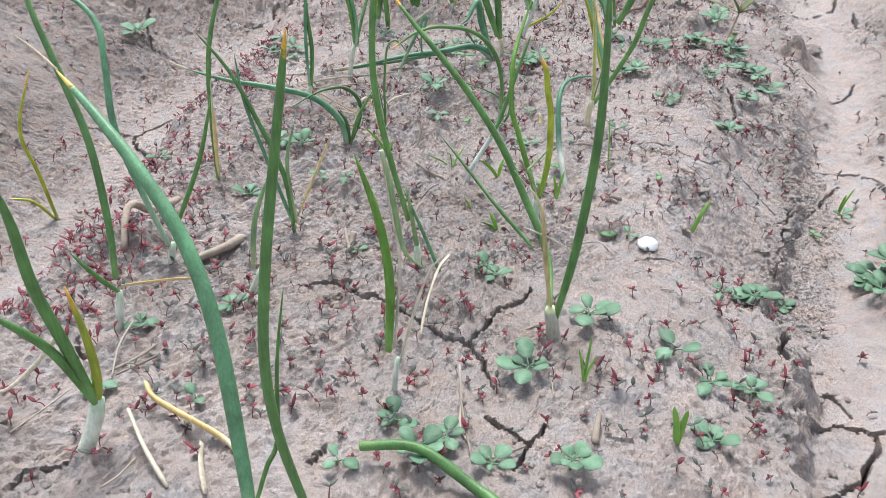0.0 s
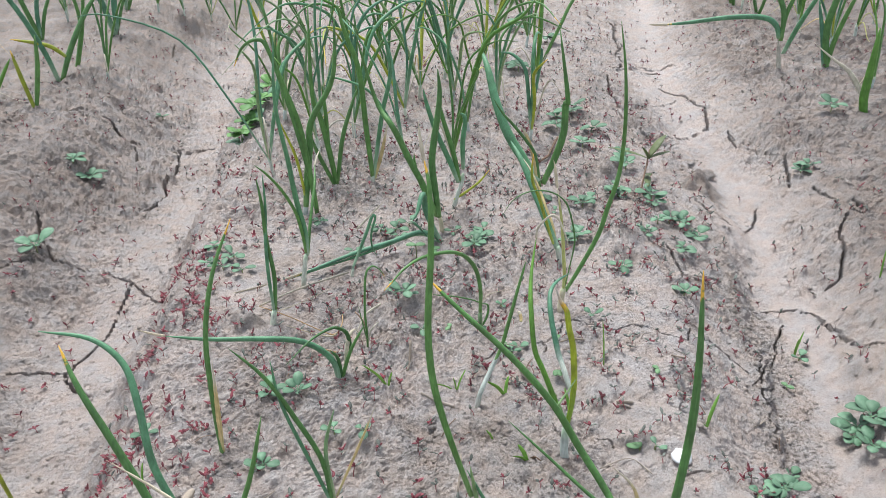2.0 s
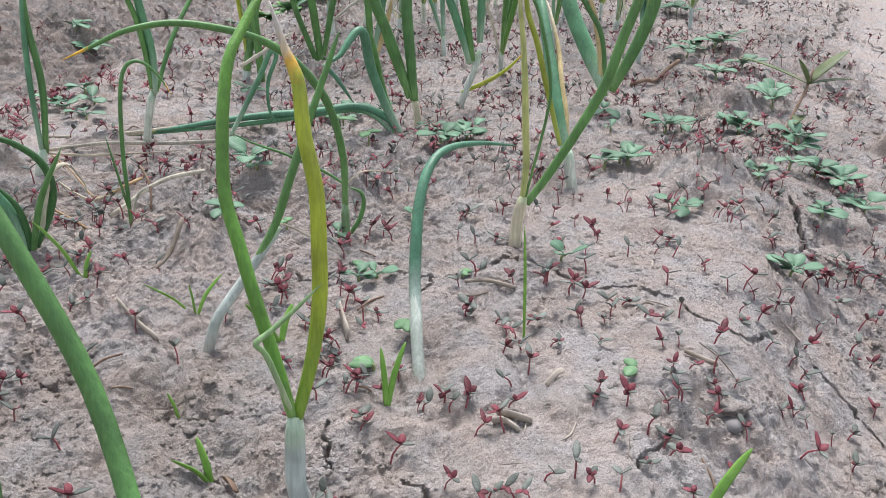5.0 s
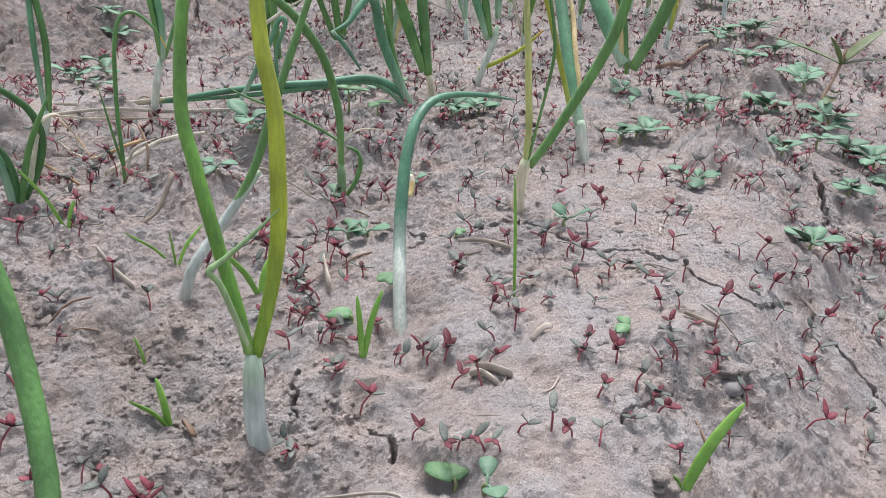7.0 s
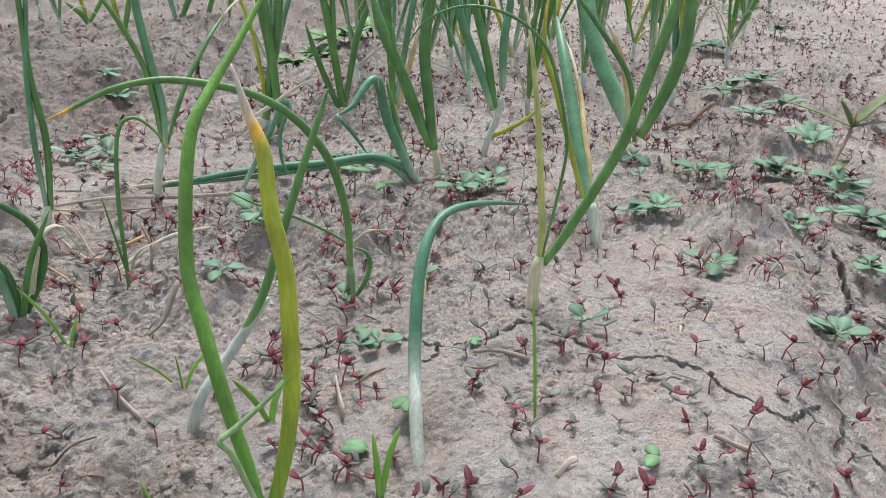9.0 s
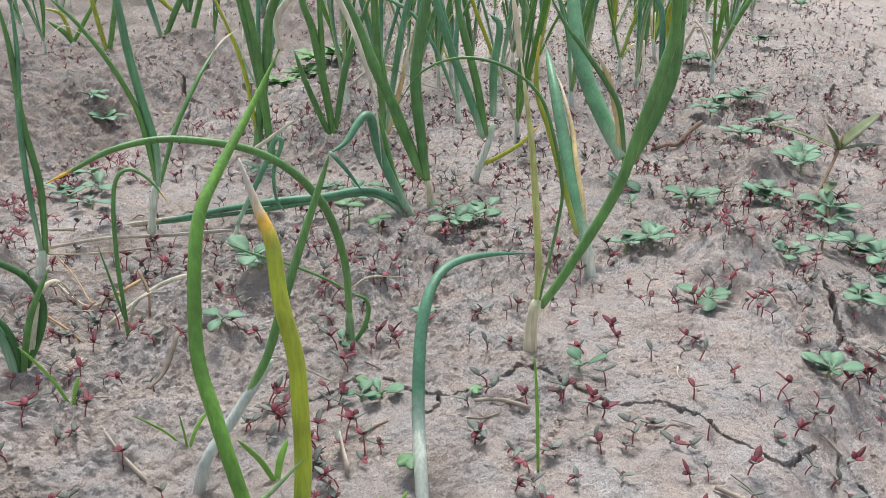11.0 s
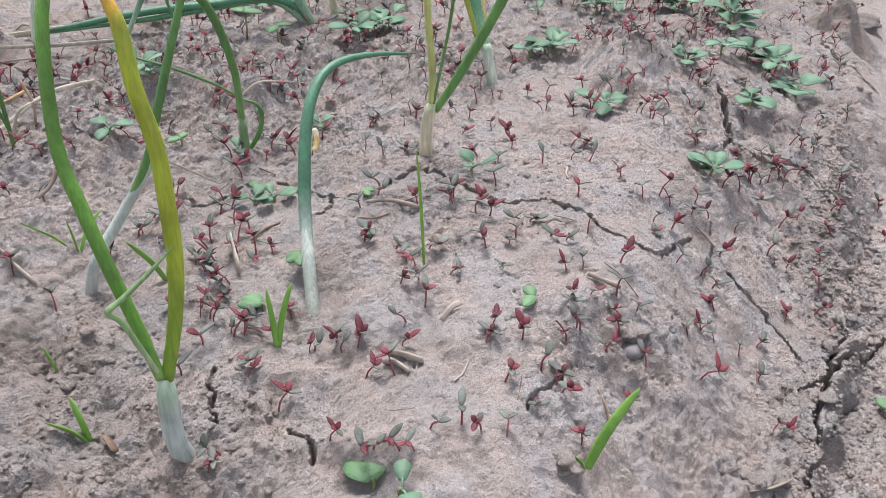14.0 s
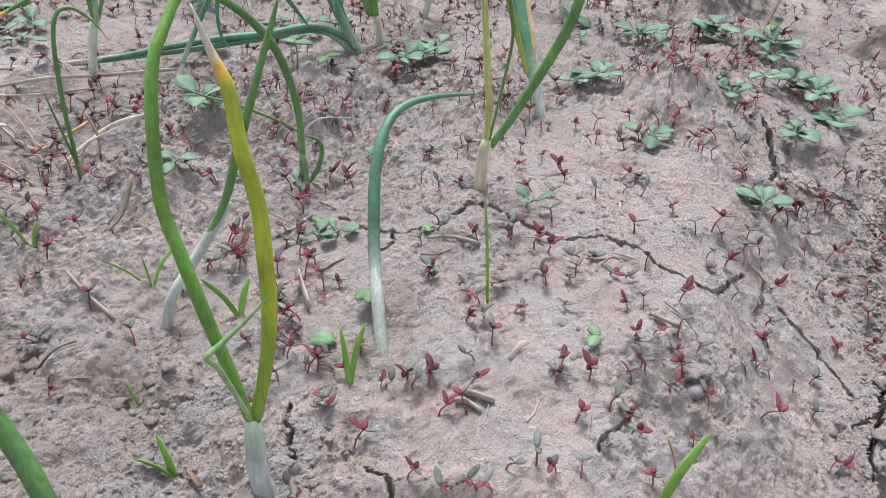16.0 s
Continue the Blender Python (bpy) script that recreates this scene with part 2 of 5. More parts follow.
def lumps_at(x, y, size, seed, share):
    """Rounded crumbs grown into the crust, 0..1: one to a cell of that size, in that share of the cells."""
    u, v = x / size, y / size
    iu, iv = np.floor(u), np.floor(v)
    best = np.zeros_like(u)
    for i in (-1, 0, 1):
        for j in (-1, 0, 1):
            a, b = iu + i, iv + j
            p = lattice(a, b, seed + 1)
            r = 0.30 + 0.45 * lattice(a, b, seed + 2)
            d = np.hypot(u - a - lattice(a, b, seed + 3), v - b - lattice(a, b, seed + 4)) / r
            best = np.maximum(best, np.where((p < share) & (d < 1), r * np.sqrt(np.clip(1 - d * d, 0, 1)), 0))
    return best


CRACKS = []


def crack(width, depth, points):
    """A crack in the crust: millimetres wide and deep, along corners in millimetres."""
    CRACKS.append((width / 1000, depth / 1000, np.array(points, float) / 1000))


crack(3, 10, [(701, 2005), (775, 2004), (863, 1999)])
crack(7, 24, [(-584, 2123), (-493, 2120), (-468, 2049), (-430, 2027), (-373, 2046), (-253, 2044)])
crack(5, 18, [(794, 2142), (860, 2324), (918, 2434), (890, 2494), (869, 2555)])
crack(3, 10, [(719, 2027), (802, 2037), (887, 2020)])
crack(4, 14, [(-344, 2510), (-278, 2539), (-187, 2474), (-133, 2078)])
crack(5, 18, [(-372, 2642), (-363, 2720)])
crack(4, 14, [(-436, 1962), (-440, 2020)])
crack(3, 12, [(817, 2179), (900, 2201)])
crack(4, 14, [(-709, 2046), (-690, 2106)])
crack(6, 20, [(833, 2453), (909, 2424), (825, 2247), (828, 2193), (773, 2118), (758, 2049), (727, 2005)])
crack(3, 10, [(727, 2005), (800, 2026), (876, 2015)])
crack(6, 20, [(678, 1952), (659, 1909), (623, 1819), (605, 1716)])
crack(3, 10, [(585, 1714), (672, 1743), (784, 1803)])
crack(6, 20, [(783, 1895), (801, 1827), (804, 1761), (800, 1707), (773, 1645), (754, 1611)])
crack(3.5, 10, [(577, 1684), (576, 1622), (596, 1580), (602, 1565), (704, 1605), (757, 1617)])
crack(7, 24, [(775, 1569), (772, 1538), (759, 1501)])
crack(4, 14, [(763, 1477), (771, 1429), (783, 1385)])
crack(7, 24, [(783, 1385), (759, 1343), (729, 1284)])
crack(7, 22, [(754, 1254), (753, 1210), (750, 1189)])
crack(4, 14, [(731, 1158), (756, 1132)])
crack(7, 22, [(772, 1181), (761, 1141)])
crack(7, 24, [(717, 1124), (692, 1101), (683, 1090), (670, 1060), (639, 1022), (620, 1022)])
crack(5, 18, [(550, 1297), (556, 1253), (580, 1237), (584, 1212)])
crack(5, 18, [(604, 1222), (636, 1245), (671, 1285)])
crack(5, 18, [(410, 1105), (407, 1093), (403, 1066)])
crack(3, 12, [(425, 1067), (468, 1073), (475, 1051), (489, 1042)])
crack(4, 16, [(500, 1030), (536, 1031), (570, 1015), (578, 987)])
crack(7, 24, [(578, 987), (572, 948), (575, 934), (569, 903)])
crack(5, 18, [(569, 903), (569, 875), (587, 840)])
crack(7, 24, [(536, 997), (502, 962), (475, 925), (447, 900), (402, 862)])
crack(5, 16, [(-576, 2122), (-533, 2085), (-491, 2107)])
crack(8, 24, [(-491, 2107), (-476, 2062), (-452, 2025), (-434, 2019)])
crack(3.5, 12, [(-434, 2019), (-381, 2072), (-321, 2053), (-260, 2054)])
crack(7, 22, [(-350, 2037), (-351, 1953), (-375, 1845), (-372, 1806)])
crack(5, 16, [(-372, 1806), (-396, 1764), (-443, 1722), (-458, 1713)])
crack(6, 20, [(-581, 1644), (-569, 1578), (-547, 1523)])
crack(4, 14, [(-547, 1523), (-506, 1498), (-461, 1498), (-418, 1469)])
crack(4, 14, [(-418, 1469), (-429, 1390), (-441, 1326), (-466, 1277), (-479, 1257), (-495, 1231)])
crack(3, 10, [(-418, 1469), (-308, 1260)])
crack(4, 14, [(-576, 1231), (-531, 1235), (-500, 1234)])
crack(8, 24, [(-500, 1234), (-482, 1193), (-458, 1160)])
crack(3, 12, [(-621, 1461), (-596, 1482), (-558, 1500)])
crack(4, 20, [(103, 951), (110, 943), (118, 941), (135, 934), (145, 934), (153, 944), (166, 948), (176, 963), (183, 982), (190, 982), (197, 971), (202, 964), (209, 954), (219, 946), (226, 942), (232, 934), (240, 934), (252, 936), (257, 939), (266, 934), (274, 933), (280, 929), (285, 919), (289, 914), (296, 911), (301, 906), (306, 898)])
crack(7, 24, [(306, 898), (311, 895), (321, 900), (330, 913), (341, 932), (352, 947)])
crack(4, 18, [(50, 935), (62, 929), (69, 931), (75, 935), (81, 939), (88, 952)])
crack(4, 18, [(-54, 1021), (-28, 985), (-11, 983), (1, 991), (8, 989), (19, 983)])
crack(4, 15, [(137, 935), (138, 932), (138, 921), (134, 913)])
crack(7, 24, [(408, 1127), (409, 1111), (408, 1092), (410, 1084), (402, 1064), (396, 1053)])
crack(3.5, 16, [(407, 1062), (415, 1066), (422, 1061), (433, 1060), (450, 1065), (466, 1070), (468, 1052), (472, 1044), (476, 1038)])
crack(2, 9, [(365, 963), (365, 956), (365, 948), (366, 944), (362, 933), (350, 915)])
crack(1.2, 6, [(328, 883), (322, 862), (318, 848), (314, 837), (314, 828), (312, 820), (310, 816)])
crack(1.2, 7, [(305, 818), (310, 816), (313, 806), (320, 798)])
crack(1.5, 8, [(333, 805), (334, 795), (337, 790)])
crack(5, 20, [(373, 932), (375, 925), (379, 920), (388, 920), (395, 917), (398, 910), (404, 904), (407, 895), (409, 889)])
crack(2, 9, [(240, 769), (242, 777), (251, 787), (256, 795), (259, 799), (264, 810)])
crack(1.2, 5, [(266, 808), (274, 813), (280, 814)])
crack(4, 16, [(101, 801), (101, 792), (105, 786), (106, 778), (106, 774)])
crack(3.5, 15, [(141, 769), (147, 767), (151, 759), (152, 753)])
crack(1.2, 6, [(114, 783), (122, 779), (126, 778), (129, 775)])
crack(1.2, 6, [(171, 1026), (168, 1019), (165, 1003)])
crack(1.2, 6, [(201, 1026), (202, 1012), (199, 993), (196, 974)])
crack(1.5, 6, [(255, 772), (264, 773), (266, 770)])
crack(1.2, 5, [(239, 776), (240, 769)])
crack(1.5, 6, [(129, 1037), (132, 1026)])
crack(1.2, 6, [(244, 926), (243, 919)])
crack(6, 22, [(-129, 635), (-110, 636), (-97, 635), (-86, 635), (-78, 616), (-66, 614), (-53, 605), (-42, 597), (-19, 582), (3, 562), (18, 562)])
crack(6, 20, [(82, 634), (76, 620), (65, 608), (49, 600), (38, 582), (27, 564), (20, 556)])
crack(2.5, 10, [(18, 562), (27, 550), (35, 538), (36, 524), (40, 504)])
crack(5, 18, [(33, 475), (43, 459), (53, 448), (63, 441)])
crack(4, 15, [(63, 441), (74, 448), (78, 462)])
crack(4, 15, [(63, 441), (58, 426), (49, 416)])
crack(3.5, 14, [(188, 677), (209, 684), (226, 683)])
crack(8, 26, [(380, 761), (327, 652), (320, 611), (310, 585), (301, 578)])
crack(7, 22, [(301, 578), (303, 560), (333, 569), (364, 589), (373, 578), (375, 562)])
crack(7, 24, [(298, 517), (333, 542), (356, 550), (371, 546), (386, 539), (397, 540)])
crack(8, 26, [(388, 539), (386, 522), (366, 504), (355, 483)])
crack(5, 18, [(275, 423), (318, 463), (353, 483)])
crack(6, 20, [(-299, 398), (-296, 410), (-282, 412), (-271, 419), (-265, 425), (-265, 437)])
crack(4, 14, [(-318, 566), (-306, 545), (-296, 528)])
crack(1.5, 7, [(-104, 531), (-103, 515), (-107, 503)])
crack(3, 12, [(-86, 434), (-91, 426), (-96, 417)])
crack(2, 8, [(120, 444), (128, 443), (151, 447)])
crack(9, 22, [(362, 745), (380, 785), (394, 812), (412, 856), (430, 895), (446, 925)])
SEED_LEFT = [(-103, 997), (-113, 993), (-120, 990), (-99, 1001), (80, 979), (89, 999), (98, 1002), (106, 992), (117, 987), (80, 958), (77, 916), (82, 921), (46, 937), (38, 917), (41, 923), (44, 920), (53, 913), (38, 901), (35, 899), (54, 898), (57, 904), (28, 877), (49, 891), (93, 888), (87, 906), (97, 900), (77, 893), (80, 881), (85, 872), (80, 869), (106, 875), (97, 855), (92, 861), (155, 921), (163, 936), (161, 892), (92, 831), (105, 820), (110, 823), (87, 832), (19, 831), (-13, 803), (130, 836), (144, 816), (155, 817), (149, 1007), (58, 1016), (51, 1006)]
SEED_MID = [(174, 1001), (263, 994), (232, 953), (234, 988), (244, 1011), (283, 1020), (290, 1012), (293, 997), (310, 977), (321, 959), (332, 966), (279, 940), (325, 943), (335, 937), (329, 931), (356, 968), (365, 964), (390, 983), (384, 1007), (412, 1035), (399, 1013), (415, 1022), (433, 1057), (440, 1054), (478, 1092), (457, 1090), (445, 1019), (470, 1027), (428, 1006), (465, 1005), (452, 984), (410, 972), (415, 966), (423, 967), (370, 946), (350, 915), (294, 878), (281, 908), (267, 891), (259, 895), (246, 912), (249, 915), (224, 897), (238, 895)]
SEED_RIGHT = [(225, 890), (233, 870), (206, 861), (194, 887), (187, 924), (207, 927), (219, 924), (223, 930), (228, 921), (205, 932), (177, 888), (182, 856), (191, 857), (189, 869), (187, 825), (185, 813), (195, 838), (223, 805), (240, 812), (226, 813), (265, 865), (274, 869), (274, 845), (266, 844), (268, 823), (288, 850), (298, 845), (287, 828), (280, 821), (266, 824), (291, 836), (333, 909), (357, 911), (355, 893), (329, 854), (342, 873), (349, 868), (381, 888), (408, 918), (438, 946), (431, 931)]
SEED_NEAR = [(85, 869), (81, 866), (95, 881), (93, 855), (95, 826), (85, 839), (106, 818), (111, 820), (93, 815), (117, 797), (111, 803), (133, 781), (159, 759), (142, 814), (155, 817), (170, 795), (125, 820), (130, 835), (176, 753), (114, 758), (160, 890), (114, 877), (107, 873)]
SEED_FRONT = [(231, 785), (247, 795), (243, 774), (253, 786), (200, 759), (213, 761), (221, 758), (231, 756), (281, 820), (300, 818), (290, 799), (330, 827), (376, 864), (371, 823), (262, 759), (178, 753), (189, 750), (195, 748)]
SEED_FAR = [(502, 1045), (486, 1055), (475, 1087), (435, 1064), (439, 1051), (-135, 1112), (-91, 1125), (-67, 1080), (-93, 1074), (152, 1039), (179, 1059), (190, 1162)]
WEEDS_A = [(313, 1079, 28, 5), (264, 1168, 26, 3), (284, 1179, 26, 4), (453, 1263, 34, 4), (425, 1190, 26, 4), (453, 1202, 26, 4), (474, 1196, 32, 5), (485, 1167, 34, 5), (431, 1119, 30, 5), (378, 1012, 27, 6), (387, 1149, 22, 3), (351, 1292, 28, 4), (408, 1299, 32, 4), (276, 1321, 26, 4), (219, 970, 20, 3), (123, 1189, 26, 4), (143, 1212, 28, 4), (116, 1033, 14, 3), (94, 925, 16, 3), (104, 930, 16, 3)]
WEEDS_B = [(-6, 984, 18, 3), (-19, 1105, 16, 3), (-5, 1063, 16, 3), (-2, 1289, 20, 3), (22, 1262, 22, 3), (-93, 1348, 24, 4), (-265, 1262, 22, 4), (-257, 1303, 22, 4), (-386, 2199, 24, 4), (493, 1997, 26, 4), (450, 2020, 26, 4), (-543, 1851, 34, 6), (128, 1221, 26, 3), (149, 1232, 26, 3), (128, 582, 34, 5), (70, 519, 30, 5), (224, 524, 28, 5), (206, 455, 27, 6), (92, 416, 30, 7), (-36, 461, 24, 5)]
WEEDS_C = [(3, 441, 24, 5), (49, 646, 20, 4), (302, 666, 22, 3), (268, 654, 20, 3), (372, 732, 24, 4), (-87, 692, 16, 3), (191, 730, 18, 2), (510, 919, 22, 3), (482, 766, 40, 7), (468, 724, 30, 6), (-187, 594, 20, 4), (-11, 1064, 26, 5), (-18, 422, 30, 5), (-193, 486, 18, 2), (-512, 1825, 46, 8), (-564, 1515, 44, 7), (-201, 931, 26, 5), (-169, 915, 26, 5), (-217, 823, 26, 4), (-340, 906, 22, 3)]
WEEDS_D = [(308, 665, 34, 6), (496, 764, 44, 8), (468, 753, 30, 6), (427, 1508, 34, 6), (-178, 1842, 44, 9), (-141, 1951, 44, 9), (-205, 1786, 36, 8), (961, 1502, 40, 7), (820, 1137, 40, 7), (757, 1300, 26, 5), (777, 1307, 26, 4), (836, 2724, 44, 8), (-232, 1271, 24, 4), (-12, 1298, 24, 2), (21, 1282, 24, 3), (280, 1184, 26, 3), (277, 1257, 18, 2), (428, 1646, 30, 4), (475, 1681, 34, 4), (478, 1434, 30, 5)]
WEEDS_E = [(-266, 582, 20, 4), (-275, 495, 20, 4), (41, 659, 18, 4), (-138, 842, 20, 3), (-109, 822, 18, 3), (408, 1593, 34, 5), (457, 1651, 38, 5), (476, 1577, 34, 4), (330, 1273, 30, 4), (412, 1313, 36, 5), (464, 1396, 36, 5), (466, 2001, 44, 7), (611, 2193, 44, 8), (560, 2307, 44, 7), (-221, 1231, 26, 3), (-248, 1245, 26, 3), (-52, 1233, 22, 4), (459, 1283, 34, 4), (392, 1167, 18, 3), (475, 1211, 26, 4), (406, 1302, 26, 4), (47, 1306, 24, 3), (70, 989, 16, 2), (108, 1259, 24, 3), (197, 549, 26, 3), (261, 525, 26, 4), (-74, 414, 18, 3), (35, 414, 22, 4)]
BACK_LEFT = [(-516, 2350), (-742, 2069), (-333, 2922), (-1118, 3148), (-835, 2558), (-676, 2918), (-1089, 3307), (-712, 3219), (-957, 3721), (-618, 3319), (-1058, 3481), (-1155, 3370), (-517, 3452), (-935, 2491), (-914, 2282), (-1209, 3029), (-839, 4072), (-1065, 3769)]
BACK_RIGHT = [(1310, 2120), (1350, 2260), (1500, 2060), (1290, 2460), (1520, 2330), (1220, 2260), (1405, 2375), (1441, 2210), (1361, 2838), (1418, 2677), (1426, 2513), (1587, 2590), (1595, 2480), (1256, 2036), (1249, 1902), (1153, 1625), (1371, 1967), (1605, 2795)]
BACK_BED = [(139, 1766), (91, 2584), (277, 1978), (324, 1885), (341, 1561), (462, 1854), (547, 2177), (-16, 1885), (192, 1869), (448, 2539), (1, 2231), (174, 2272), (593, 2798), (280, 2480), (-102, 2067), (341, 2188), (83, 1989), (241, 2906), (362, 3011), (444, 2899), (558, 3039), (692, 2755), (665, 2478), (161, 2724), (58, 2948), (581, 2546), (-79, 3235), (219, 3213), (93, 3867), (-108, 1819), (46, 1786), (398, 2349), (444, 2121)]
MOUNDS = [(338, 1150, 52, 15), (318, 1128, 24, 6), (362, 1160, 22, 6), (400, 1400, 65, 15), (420, 1380, 26, 7), (20, 1085, 40, 10), (171, 829, 24, 8), (214, 816, 22, 6), (262, 896, 25, 5), (593, 1350, 40, 26), (0, 824, 36, 9), (-11, 884, 42, 8), (65, 1072, 26, 12), (-22, 992, 42, 8), (0, 1069, 26, 12), (280, 1055, 30, 8), (-25, 710, 30, 12), (-105, 827, 30, 12), (10, 1130, 34, 16), (-174, 1160, 34, 16), (-317, 710, 34, 18), (-286, 721, 20, 16), (92, 1113, 20, 8), (464, 1128, 26, 8), (-219, 1094, 24, 18), (-391, 1870, 50, 20), (-551, 1910, 80, 20), (-318, 2937, 60, 30), (103, 739, 110, -12), (103, 736, 40, -6), (142, 833, 36, -9)]


def surf(x, y, cracks=True):
    """The height of the soil's surface at arrays x, y."""
    x, y = np.asarray(x, float), np.asarray(y, float)
    wob = 0.012 * rough2(x, y, 0.11, 22) + 0.010 * rough2(x, y, 0.045, 1) + 0.006 * rough2(x, y, 0.014, 2)
    z = land(x, y, wob)
    right = np.interp(y, EDGE_Y, EDGE_R) - x
    left = x - np.interp(y, LEFT_Y, LEFT_X)
    flat = np.clip(ramp(-right, 0.025, 0.06) * (1 - ramp(-right, 0.12, 0.17)) + 0.6 * ramp(-left, 0.02, 0.05) * (1 - ramp(-left, 0.13, 0.17)), 0, 1)
    clod = ramp(rough2(x, y, 0.16, 3) + 0.6 * ramp(-x, -0.08, 0.05), -0.1, 0.7)
    amp = (1 + 0.45 * ramp(y, 1.15, 1.7)) * (1 - 0.75 * flat) * (0.55 + 0.75 * clod) * (1 - 0.10 * ramp(-left, 0.15, 0.3) + 0.35 * ramp(-right, 0.2, 0.35))
    z = z + 0.007 * rough2(x, y, 0.13, 4) * (1 - 0.7 * flat)
    z = z + amp * (0.0036 * rough2(x, y, 0.045, 5) + 0.0022 * rough2(x + 3, y, 0.021, 6))
    fine = rough2(x, y + 5, 0.0105, 7)
    z = z + amp * (0.0012 * fine + 0.0017 * np.abs(rough2(x, y, 0.0065, 8)) + 0.0011 * rough2(x, y, 0.0040, 9) + 0.0006 * rough2(x, y, 0.0025, 21))
    wx, wy = x + 0.0035 * rough2(x, y, 0.008, 90), y + 0.0035 * rough2(x, y, 0.008, 91)
    loose = np.clip((1 - 0.85 * flat) * (1 - 0.2 * ramp(-left, 0.15, 0.3) + 0.4 * ramp(-right, 0.2, 0.35)) * (0.30 + 0.85 * ramp(rough2(x, y, 0.09, 92) + 0.5 * rough2(x, y, 0.03, 93), -0.35, 0.5)), 0, 1.2)
    z = z + loose * (0.0024 * lumps_at(wx, wy, 0.019, 94, 0.30) + 0.0028 * lumps_at(wx, wy, 0.0095, 95, 0.5) + 0.0025 * lumps_at(wx, wy, 0.0048, 96, 0.65))
    rugged = ramp(-right, 0.18, 0.32) + 0.8 * ramp(-left, 0.16, 0.3)
    on = np.flatnonzero((rugged > 0.01) & (np.abs(x) < 2.4) & (y > 0.3) & (y < 4.0))
    if len(on):
        z.flat[on] += rugged.flat[on] * (0.010 * lumps_at(wx.flat[on], wy.flat[on], 0.038, 98, 0.45) + 0.0065 * lumps_at(wx.flat[on], wy.flat[on], 0.019, 99, 0.5) - 0.006 * ramp(rough2(x.flat[on], y.flat[on], 0.03, 23), 0.35, 0.6))
    # thin flakes of the crust with broken edges
    for k, (cell, high) in enumerate(((0.034, 0.0016), (0.021, 0.0011), (0.013, 0.0008))):
        f = rough2(x, y, cell, 50 + k) + 0.45 * rough2(x, y, cell * 0.3, 60 + k)
        z = z + amp * high * (ramp(f, -0.22, -0.10) + ramp(f, 0.20, 0.32))
    # the broken face of the ledge
    face = ramp(-right, 0.010, 0.03) * (1 - ramp(-right, 0.05, 0.10)) * (1 - ramp(y, 1.05, 1.3))
    on = np.flatnonzero(face > 0)
    fx, fy = wx.flat[on], wy.flat[on]
    z.flat[on] += face.flat[on] * (0.005 * rough2(fx, fy, 0.025, 70) + 0.0035 * lumps_at(fx, fy, 0.013, 71, 0.7) + 0.003 * lumps_at(fx, fy, 0.007, 72, 0.8))
    # pits and crumbs of the crust
    z = z - amp * 0.0013 * ramp(rough2(x + 9, y, 0.008, 10) + 0.3 * rough2(x, y, 0.004, 19), 0.5, 0.72)
    heap = 1 + 0.20 * rough2(x, y, 0.012, 13) + 0.25 * lumps_at(wx, wy, 0.011, 97, 0.8)
    for mx, my, r, h in MOUNDS:
        d = np.hypot(x - mx / 1000 + 0.3 * r / 1000 * rough2(x, y, 0.02, 11), y - my / 1000 + 0.3 * r / 1000 * rough2(x, y, 0.02, 12)) * 1000 / r
        z = z + h / 1000 * (1 - ramp(d, 0.25, 1.0)) * heap
    if cracks:
        jx, jy = x + 0.0018 * rough2(x, y, 0.016, 14) + 0.0014 * rough2(x, y, 0.006, 15), y + 0.0018 * rough2(x, y, 0.016, 16) + 0.0014 * rough2(x, y, 0.006, 17)
        for w, deep, pts in CRACKS:
            near = np.flatnonzero((jx > pts[:, 0].min() - 0.03) & (jx < pts[:, 0].max() + 0.03) & (jy > pts[:, 1].min() - 0.03) & (jy < pts[:, 1].max() + 0.03))
            if not len(near):
                continue
            px, py = jx.flat[near], jy.flat[near]
            best = np.full(len(near), 9.0)
            for p, q in zip(pts[:-1], pts[1:]):
                e = q - p
                s = np.clip(((px - p[0]) * e[0] + (py - p[1]) * e[1]) / (e @ e + 1e-12), 0, 1)
                best = np.minimum(best, np.hypot(px - p[0] - s * e[0], py - p[1] - s * e[1]))
            close = (py < 1.06) & (py > 0.66) & (px > -0.07) & (px < 0.49)
            wide = np.where(close, 0.00010 + 0.105 * w, np.maximum(0.0009, 0.20 * w)) * (1.0 + 0.25 * rough2(px, py, 0.02, 18) + 0.15 * rough2(px, py, 0.005, 20))
            z.flat[near] -= 1.4 * deep * min(1.0, w / 0.0035) * (1 - ramp(best, wide - 0.0004, wide + 0.0004))
    return z


